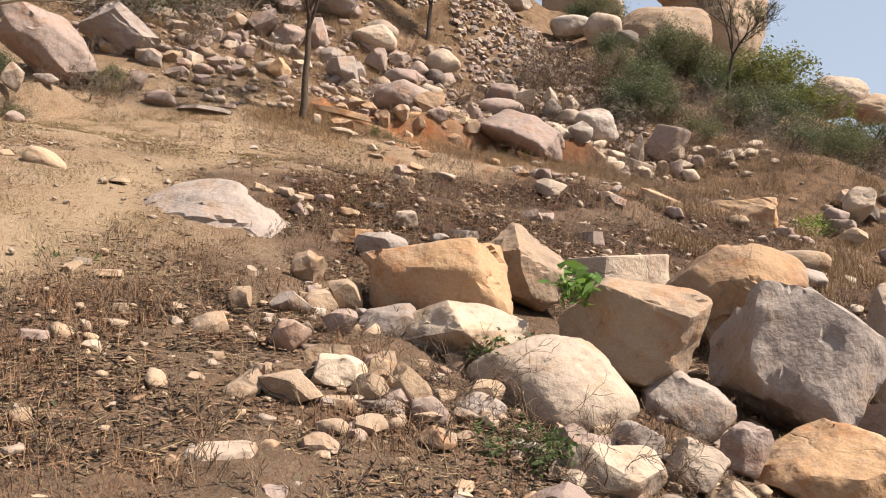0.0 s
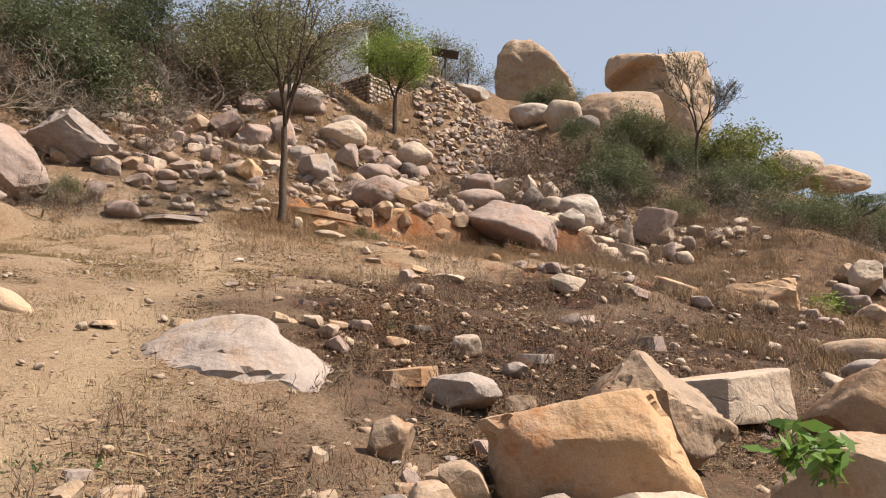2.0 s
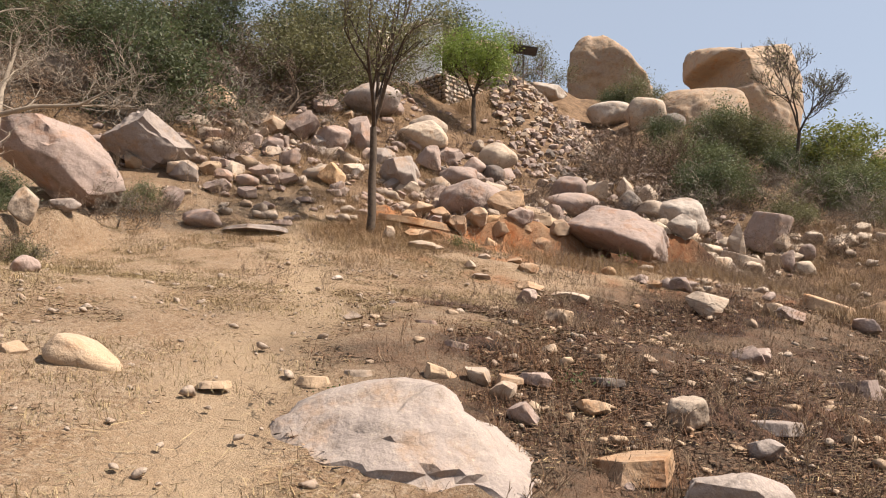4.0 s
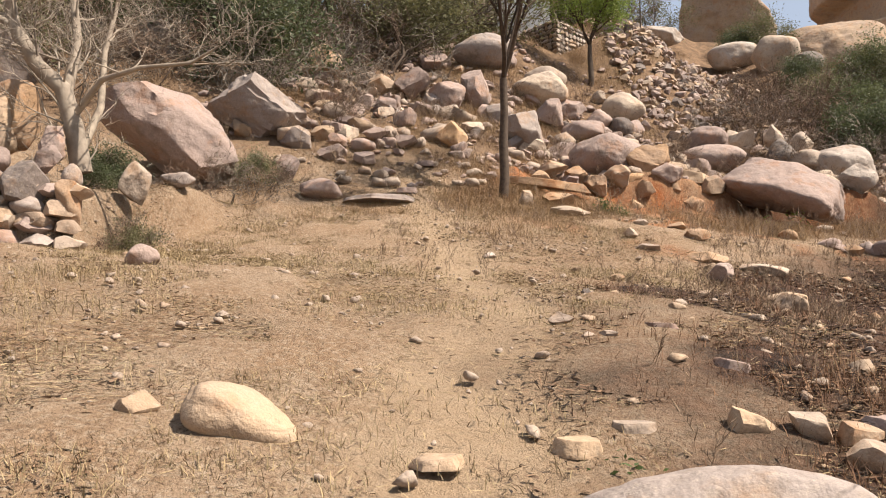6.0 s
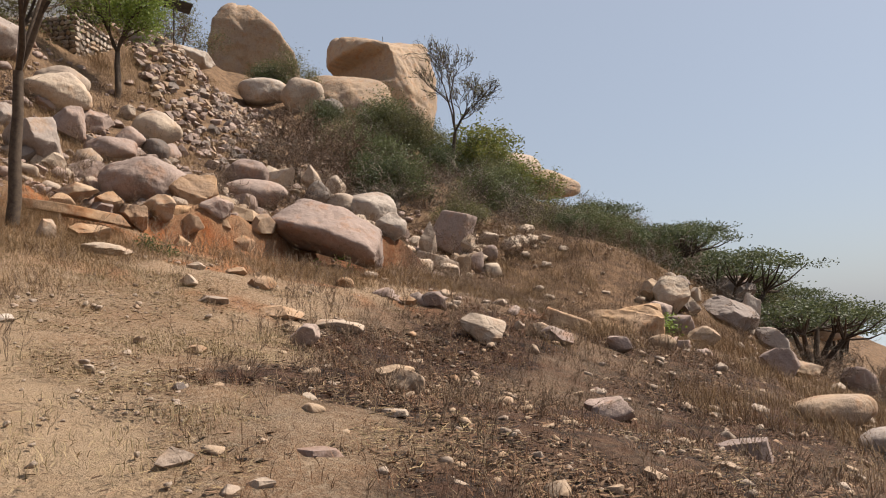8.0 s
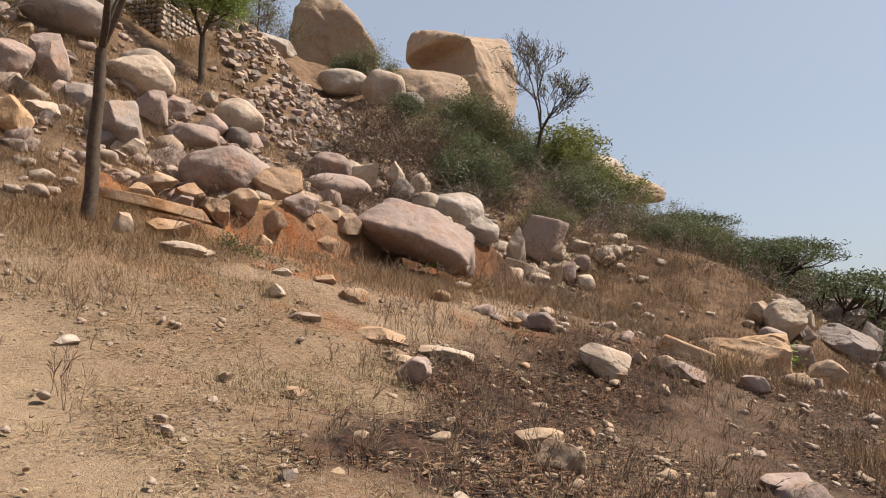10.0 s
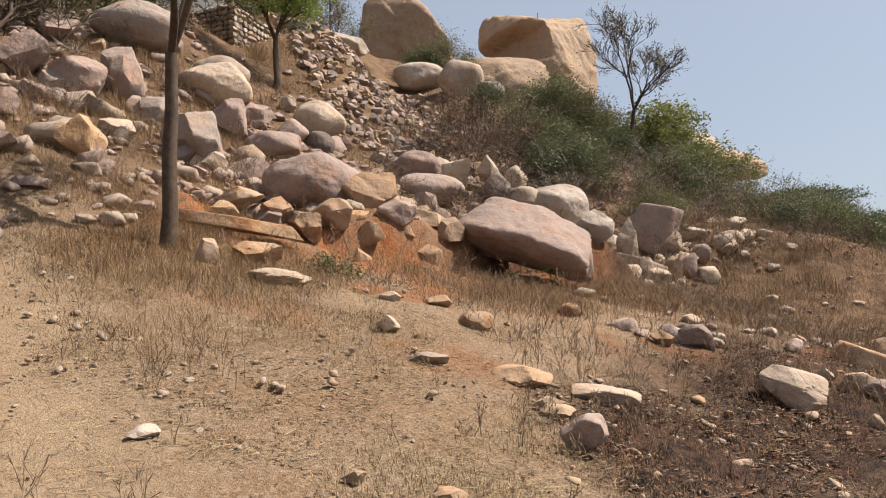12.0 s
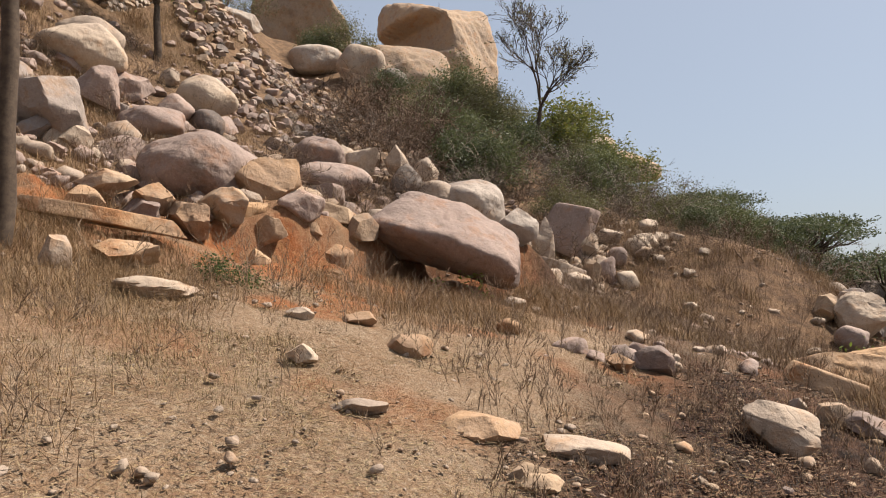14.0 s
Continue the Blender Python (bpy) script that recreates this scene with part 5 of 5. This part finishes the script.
herb("leafy_plant", "fresh bright green broad-leaved plant between the boulders", (1.05, 5.91, 1.66), LEAF_FRESH, 90, 0.07, 0.11, 4, 3, 0.05)
herb("leafy_plant", "pale green sapling under the overhanging boulder", ground_at(1.79, 22.22), LEAF_LIME, 91, 0.05, 0.35, 3, 4, 0.06)
herb("green_weed", "low green weed growing among the boulders", (0.62, 5.50, 1.12), LEAF_HERB, 92, 0.022, 0.16, 8, 9, 0.035)
herb("green_weed", "low green weed in front of the domed boulder", (0.57, 4.21, 0.72), LEAF_HERB, 93, 0.022, 0.17, 9, 9, 0.035)
herb("green_weed", "small grey-green weed on the burnt ground", ground_at(-1.75, 3.76), LEAF_HERB, 94, 0.02, 0.09, 6, 8, 0.05)
herb("green_weed", "small grey-green weed on the burnt ground", ground_at(-2.88, 5.93), LEAF_HERB, 95, 0.02, 0.09, 6, 8, 0.06)
herb("green_weed", "small grey-green weed on the burnt ground", ground_at(-1.16, 9.88), LEAF_HERB, 96, 0.02, 0.14, 7, 10, 0.06)
herb("green_weed", "small green weed beside the pale outcrop", ground_at(-3.04, 8.67), LEAF_HERB, 97, 0.02, 0.12, 6, 10, 0.06)
herb("green_weed", "low green herb below the long slab", ground_at(-2.19, 20.46), LEAF_HERB, 98, 0.022, 0.2, 12, 12, 0.06)
herb("green_weed", "low green herb beside the rock pile", ground_at(10.29, 21.70), LEAF_LIME, 99, 0.05, 0.4, 7, 10, 0.12)


def tangle(label, at, seed, reach):
    """A tangle of dry trailing twigs."""
    o = plant("dry_twigs", label, "twigs", at, TWIG, None, seed, reach, (0, 0, 0.6), 0.005, 3, 3, 0.35, -0.03, spread_angle=1.0, shrink=0.8, stems=9, foot="branchwork", fine=0.0022)
    return o


tangle("tangle of dry brown twigs in front of the boulders", (0.12, 4.70, 0.90), 1, 0.22)
tangle("tangle of dry brown twigs over the domed boulder", (0.97, 4.21, 0.81), 2, 0.2)
tangle("tangle of dry brown twigs among the small stones", (0.35, 4.95, 0.98), 7, 0.26)
tangle("tangle of dry brown twigs in front of the domed boulder", (0.62, 4.62, 0.86), 8, 0.24)
tangle("pale dry twigs beside the domed boulder", (1.45, 4.55, 0.72), 9, 0.22)
tangle("tangle of dry brown twigs at the foot of the orange boulder", (-0.45, 5.6, 1.12), 10, 0.2)
tangle("dry dead twigs beside the pale outcrop", ground_at(-3.27, 8.82), 3, 0.2)
tangle("charred roots and twigs on the burnt ground", ground_at(1.57, 17.64), 4, 0.3)
tangle("charred twigs on the burnt ground", ground_at(1.05, 16.69), 5, 0.22)
tangle("thorny dry twigs by the big leaning boulder", ground_at(-9.22, 15.19), 6, 0.4)

# ---- grass, straw, litter and weeds ----
RNG = np.random.default_rng(21)


def blades(name, label, category, x, y, length, width, material, lean=0.35, flat=False, lift=0.0):
    """Many thin bent blades, each a tapering strip of two pieces."""
    n = len(x)
    z = rise(x, y) + lift
    a = RNG.uniform(0, 2 * np.pi, n)
    dx, dy = np.cos(a), np.sin(a)
    l, w = length * RNG.uniform(0.5, 1.3, n), width * RNG.uniform(0.6, 1.3, n)
    up = np.full(n, 1.0)
    side = lean * np.abs(RNG.normal(0, 1, n))
    if flat:
        up, side = RNG.uniform(-0.05, 0.25, n), np.full(n, 1.0)
    base = np.stack([x, y, z], 1)
    axis = np.stack([dx * side, dy * side, up], 1)
    axis /= np.linalg.norm(axis, axis=1)[:, None]
    droop = np.stack([dx, dy, -0.35 * np.ones(n)], 1) * (0.0 if flat else 0.35)
    across = np.stack([-dy, dx, RNG.normal(0, 0.3, n)], 1) * w[:, None] * 0.5
    mid = base + axis * l[:, None] * 0.55
    tip = mid + (axis + droop) * l[:, None] * 0.5
    V = np.stack([base - across, base + across, mid + across * 0.75, mid - across * 0.75, tip + across * 0.15, tip - across * 0.15], 1).reshape(-1, 3)
    i = np.arange(n) * 6
    Fc = np.concatenate([np.stack([i, i + 1, i + 2, i + 3], 1), np.stack([i + 3, i + 2, i + 4, i + 5], 1)])
    me = raw_mesh(name, V, Fc)
    me.materials.append(material)
    return tagged(new(name, me), label, category, kind="stuff")


def points(n, x0, x1, y0, y1, keep):
    x, y = RNG.uniform(x0, x1, n * 4), RNG.uniform(y0, y1, n * 4)
    k = RNG.random(n * 4) < keep(x, y)
    return x[k][:n], y[k][:n]


def tufts(n, per, radius, x0, x1, y0, y1, keep):
    x, y = points(n, x0, x1, y0, y1, keep)
    x, y = np.repeat(x, per), np.repeat(y, per)
    return x + RNG.normal(0, radius, len(x)), y + RNG.normal(0, radius, len(y))


def open_ground(x, y):
    return (1 - 0.8 * burnt_mask(x, y)) * (1 - 0.85 * np.clip(path_mask(x, y), 0, 1)) * (1 - red_mask(x, y))


patchy = lambda x, y, s=1.0, k=0: step(-0.2, 0.8, fractal(x, y, s, 3, k))
blades("straw_litter", "short dry straw lying on the tan soil", "straw", *points(110000, -9, 2, 2.5, 21, lambda x, y: open_ground(x, y) * (0.25 + 0.75 * patchy(x, y, 0.9, 3))), 0.07, 0.0045, STRAW, flat=True, lift=0.012)
blades("straw_litter", "coarse straw and stalks on the tan soil", "straw", *points(7000, -9, 3, 2.5, 21, lambda x, y: open_ground(x, y) * patchy(x, y, 1.4, 5)), 0.14, 0.005, STRAW, flat=True, lift=0.018)
blades("short_grass", "short dry grass stubble on the tan soil", "grass", *tufts(9000, 9, 0.05, -9, 2, 2.5, 21, lambda x, y: open_ground(x, y) * patchy(x, y, 1.1, 7)), 0.055, 0.004, STRAW, lean=0.9)
blades("leaf_litter", "small brown dead leaves scattered on the tan soil", "litter", *points(22000, -9, 3, 2.5, 21, lambda x, y: open_ground(x, y) * patchy(x, y, 0.7, 19)), 0.04, 0.012, DEAD_LEAF, flat=True, lift=0.016)
blades("charred_litter", "charred leaves and stalks on the burnt ground", "litter", *points(45000, -3.5, 9, 2.5, 19, lambda x, y: burnt_mask(x, y)), 0.07, 0.014, CHAR, flat=True, lift=0.012)
blades("leaf_litter", "brown dead leaves and stalks on the burnt ground", "litter", *points(80000, -3.5, 9, 2.5, 19, lambda x, y: burnt_mask(x, y) * (0.4 + 0.6 * patchy(x, y, 0.8, 2)) * (1 - 0.45 * step(9, 12, y))), 0.065, 0.016, DEAD_LEAF, flat=True, lift=0.016)

blades("straw_litter", "pale straw scattered over the burnt ground", "straw", *points(26000, -3.5, 8, 2.5, 19, lambda x, y: burnt_mask(x, y) * (0.1 + 0.9 * patchy(x, y, 1.1, 33)) * (1 - 0.8 * step(8, 11, y))), 0.08, 0.005, STRAW, flat=True, lift=0.02)
blades("dead_stubble", "fine reddish brown dead stubble on the burnt ground", "weeds", *tufts(9500, 9, 0.07, -3.2, 10, 2.6, 20, lambda x, y: burnt_mask(x, y) * (0.15 + 0.85 * patchy(x, y, 0.9, 27)) * (1 - 0.5 * step(9, 12, y))), 0.11, 0.004, STUBBLE, lean=0.9)
grassy = lambda x, y: np.clip(np.exp(-(((x + 3.8) / 1.2) ** 2 + ((y - 19.6) / 1.1) ** 2)), 0, 1)
blades("dry_grass", "knee-high pale dry grass round the slender tree", "grass", *tufts(1500, 24, 0.14, -6.5, -1.5, 13, 22, grassy), 0.19, 0.003, STRAW_BROWN, lean=1.1)
brown = lambda x, y: (1 - 0.35 * burnt_mask(x, y)) * step(-4.2, -1.6, y - (22.75 + 0.30 * x)) * (1 - step(-0.5, 0.0, y - (22.75 + 0.30 * x))) * step(-1.8, 1.5, x) * (0.25 + 0.75 * patchy(x, y, 1.2, 4))
blades("brown_grass", "knee-high reddish brown dry grass below the earth bank", "grass", *tufts(3400, 28, 0.10, -1.5, 9, 16, 25.5, brown), 0.26, 0.003, STRAW_BROWN, lean=0.85)
upper = lambda x, y: step(23.8, 25.5, y - 0.3 * x) * patchy(x, y, 1.5, 6)
blades("dry_grass", "dry grass between the boulders of the slope", "grass", *tufts(5200, 16, 0.14, -7, 11, 22.5, 47, upper), 0.32, 0.006, STRAW_BROWN, lean=0.5)
left = lambda x, y: step(17.0, 18.8, y + 0.25 * (x + 9)) * patchy(x, y, 1.2, 9) * (1 - path_mask(x, y).clip(0, 1))
blades("dry_grass", "pale dry grass among the stones of the upper slope", "grass", *tufts(2600, 18, 0.12, -14, -3.2, 14, 28, left), 0.2, 0.0035, STRAW_BROWN, lean=1.0)
right = lambda x, y: patchy(x, y, 1.2, 11) * step(2.5, 5, x)
blades("brown_grass", "thin reddish brown dry grass on the lower slope", "grass", *tufts(4000, 14, 0.12, 2, 20, 9, 27, right), 0.28, 0.006, STRAW_BROWN, lean=0.5)
edge = lambda x, y: np.exp(-((x + 6.9 + 0.2 * (y - 11)) / 0.7) ** 2) * patchy(x, y, 0.8, 13)
blades("dry_grass", "pale dry grass along the foot of the dry stone wall", "grass", *tufts(500, 18, 0.10, -10, -5, 8, 17, edge), 0.11, 0.0035, STRAW, lean=1.0)


def weeds(name, label, count, x0, x1, y0, y1, keep, tall, material, seed):
    """Dead branching weed stalks."""
    rnd = random.Random(seed)
    xs, ys = points(count, x0, x1, y0, y1, keep)
    V, Fc, tips = [], [], []
    for x, y in zip(xs, ys):
        p = Vector((x, y, ground_z(x, y) - 0.03))
        for _ in range(rnd.randint(1, 4)):
            h = tall * rnd.uniform(0.5, 1.3)
            limb(V, Fc, tips, rnd, p + Vector((rnd.gauss(0, 0.04), rnd.gauss(0, 0.04), 0)), Vector((rnd.gauss(0, 0.3), rnd.gauss(0, 0.3), 1)), h * 0.55, 0.0038, 2, 0.09, 3, 0.04, 0.6, 0.55)
    return tagged(new(name, as_mesh(name, V, Fc, material)), label, "weeds", kind="stuff")


weeds("dead_weeds", "thin dead branching weed stalks on the burnt ground", 900, -3.0, 8, 3.0, 19, lambda x, y: burnt_mask(x, y) * (0.2 + 0.8 * patchy(x, y, 1.0, 2)), 0.26, WEED, 1)
weeds("dead_weeds", "thin dead branching weed stalks in the dry grass", 240, -6, 5, 12, 22.5, lambda x, y: 0.15 + 0.85 * patchy(x, y, 1.2, 8) * (1 - path_mask(x, y).clip(0, 1)) * step(13, 16, y), 0.28, WEED, 2)
weeds("dead_weeds", "reddish brown dead stalks below the earth bank", 420, -1, 10, 17, 26, lambda x, y: 0.3 + 0.7 * patchy(x, y, 1.2, 1), 0.42, WEED, 3)
weeds("dead_weeds", "dead stalks between the boulders", 500, -13, 9, 17.5, 31, lambda x, y: step(18.5, 21, y - 0.2 * x) * (0.3 + 0.7 * patchy(x, y, 1.5, 3)), 0.6, WEED, 4)


def off_bank(x, y):
    d = y - (22.75 + 0.30 * x)
    return 1 - step(-5.2, -4.4, x) * (1 - step(5, 6, x)) * step(-4.2, -3.6, d) * (1 - step(0.3, 0.8, d))


def pebbles(name, label, count, x0, x1, y0, y1, keep, size, colours, seed):
    rnd = random.Random(seed)
    kinds = []
    for k in range(6):
        kinds.append(broken_shape(1, 0.8, 0.55, "ang", 500 + seed * 10 + k, 1.1 if size < 0.05 else 0.8))
    xs, ys = points(count, x0, x1, y0, y1, keep)
    zs = rise(xs, ys)
    V, Fc, n = [], [], 0
    for x, y, z in zip(xs, ys, zs):
        v, f = kinds[rnd.randrange(6)]
        s = size * min(rnd.paretovariate(2.2), 4)
        m = np.array(pose(0, 0, 0, rnd.uniform(-25, 25), rnd.uniform(-25, 25), rnd.uniform(0, 360)).to_3x3())
        V.append((v * s) @ m.T + (x, y, z + 0.12 * s))
        Fc.append(f + n)
        n += len(v)
    me = raw_mesh(name, np.concatenate(V), np.concatenate(Fc))
    me.materials.append(colours)
    return tagged(new(name, me), label, "stones", kind="stuff")


pebbles("pebbles", "small pale stones scattered over the tan soil", 2600, -9, 1, 2.5, 21, lambda x, y: 0.3 + 0.7 * patchy(x, y, 1.5, 17), 0.026, ROCK["pale"], 1)
pebbles("pebbles", "small broken stones scattered over the burnt ground", 1500, -3, 9, 2.5, 19, lambda x, y: burnt_mask(x, y), 0.042, ROCK["tan"], 2)
pebbles("gravel_stones", "broken stones between the boulders of the slope", 1500, -12, 9, 18, 36, lambda x, y: step(18.5, 21.5, y + 0.1 * x) * (0.3 + 0.7 * patchy(x, y, 2, 3)) * off_bank(x, y), 0.13, ROCK["pink"], 3)
pebbles("gravel_stones", "broken stones on the lower slope", 500, 2, 22, 10, 27, lambda x, y: 0.2 + 0.8 * patchy(x, y, 2, 5), 0.10, ROCK["pale"], 5)


def loose_stones(label, count, x0, x1, y0, y1, keep, lo, hi, colours, seed, group):
    """Stones that can be told apart, each an object of its own on a few shared meshes."""
    rnd = random.Random(seed)
    kinds = []
    for k in range(10):
        me = rock_data("stone", 1, rnd.uniform(0.65, 0.95), rnd.uniform(0.45, 0.75), "ang", 800 + 10 * seed + k, 3)
        me.materials.append(ROCK[colours[k % len(colours)]])
        kinds.append(me)
    for x, y in zip(*points(count, x0, x1, y0, y1, keep)):
        s = lo * (hi / lo) ** (rnd.random() ** 1.8)
        ob = new("stone", kinds[rnd.randrange(10)])
        ob.matrix_world = pose(x, y, ground_z(x, y) + 0.13 * s, rnd.uniform(-18, 18), rnd.uniform(-18, 18), rnd.uniform(0, 360)) @ Matrix.Diagonal((s, s, s, 1))
        tagged(ob, label, "stone", group)


loose_stones("small angular granite stone beside the fallen boulders", 210, -1.6, 4.5, 2.6, 8.5, lambda x, y: np.exp(-(((x - 0.6) / 1.5) ** 2 + ((y - 5) / 1.8) ** 2)), 0.09, 0.36, ("tan", "pale", "pink", "tan", "grey"), 1, "stones round the fallen boulders")
loose_stones("small pale broken stone on burnt ground", 80, -2.6, 6, 3, 17, lambda x, y: burnt_mask(x, y), 0.06, 0.20, ("tan", "pale", "pink"), 2, "stones on the burnt ground")
pebbles("gravel_stones", "broken granite stones on the boulder slope", 150, -9, 4, 19.5, 28, lambda x, y: step(20, 22, y - 0.15 * x) * off_bank(x, y), 0.24, ROCK["pale"], 6)
weeds("dead_weeds", "dense dead stalks on the burnt slope beyond the boulders", 600, 4, 13, 21, 30, lambda x, y: 0.3 + 0.7 * patchy(x, y, 1.2, 21), 0.5, WEED, 5)
blades("brown_grass", "thin dry grass on the slope beyond the boulders", "grass", *tufts(500, 16, 0.14, 4, 14, 20, 30, lambda x, y: 0.2 + 0.8 * patchy(x, y, 1.3, 23)), 0.28, 0.005, STRAW_BROWN, lean=0.5)
blades("dry_grass", "sparse dry grass on the face of the earth bank", "grass", *tufts(1700, 16, 0.09, -5, 5, 20, 25.5, lambda x, y: np.exp(-(((y - 22.5 - 0.3 * x) / 1.0) ** 2)) * patchy(x, y, 0.8, 25)), 0.22, 0.0035, STRAW_BROWN, lean=0.8)
jumble = lambda x, y: step(20.5, 23.5, y - 0.12 * x) * (1 - step(30, 33, y)) * (1 - step(0.2, 2.0, x)) * off_bank(x, y) * (0.25 + 0.75 * patchy(x, y, 2.0, 37))
loose_stones("broken pinkish granite block jumbled on the boulder slope", 190, -10.5, 2, 20.5, 33, jumble, 0.34, 1.05, ("pink", "tan", "pink", "grey", "pale"), 3, "blocks on the boulder slope")
apron = lambda x, y: step(-0.6, 0.6, y - 24.2 - 0.42 * (x - 3)) * (1 - step(2.4, 3.6, y - 24.2 - 0.42 * (x - 3)))
pebbles("gravel_stones", "pale angular granite blocks in the rock spill below the scrub", 170, 3, 11.5, 23, 31, apron, 0.22, ROCK["pale"], 7)
scatter(DRY, [(3.3, 30.4, 1.2), (2.6, 31.6, 1.1), (-5.2, 23.6, 0.45), (-6.4, 24.6, 0.5), (-7.9, 23.0, 0.5), (-8.6, 18.6, 0.5), (-3.0, 25.6, 0.5), (-8.9, 25.6, 0.6), (-4.6, 28.6, 0.6), (-2.4, 31.0, 0.7), (0.4, 29.0, 0.5)], 21)
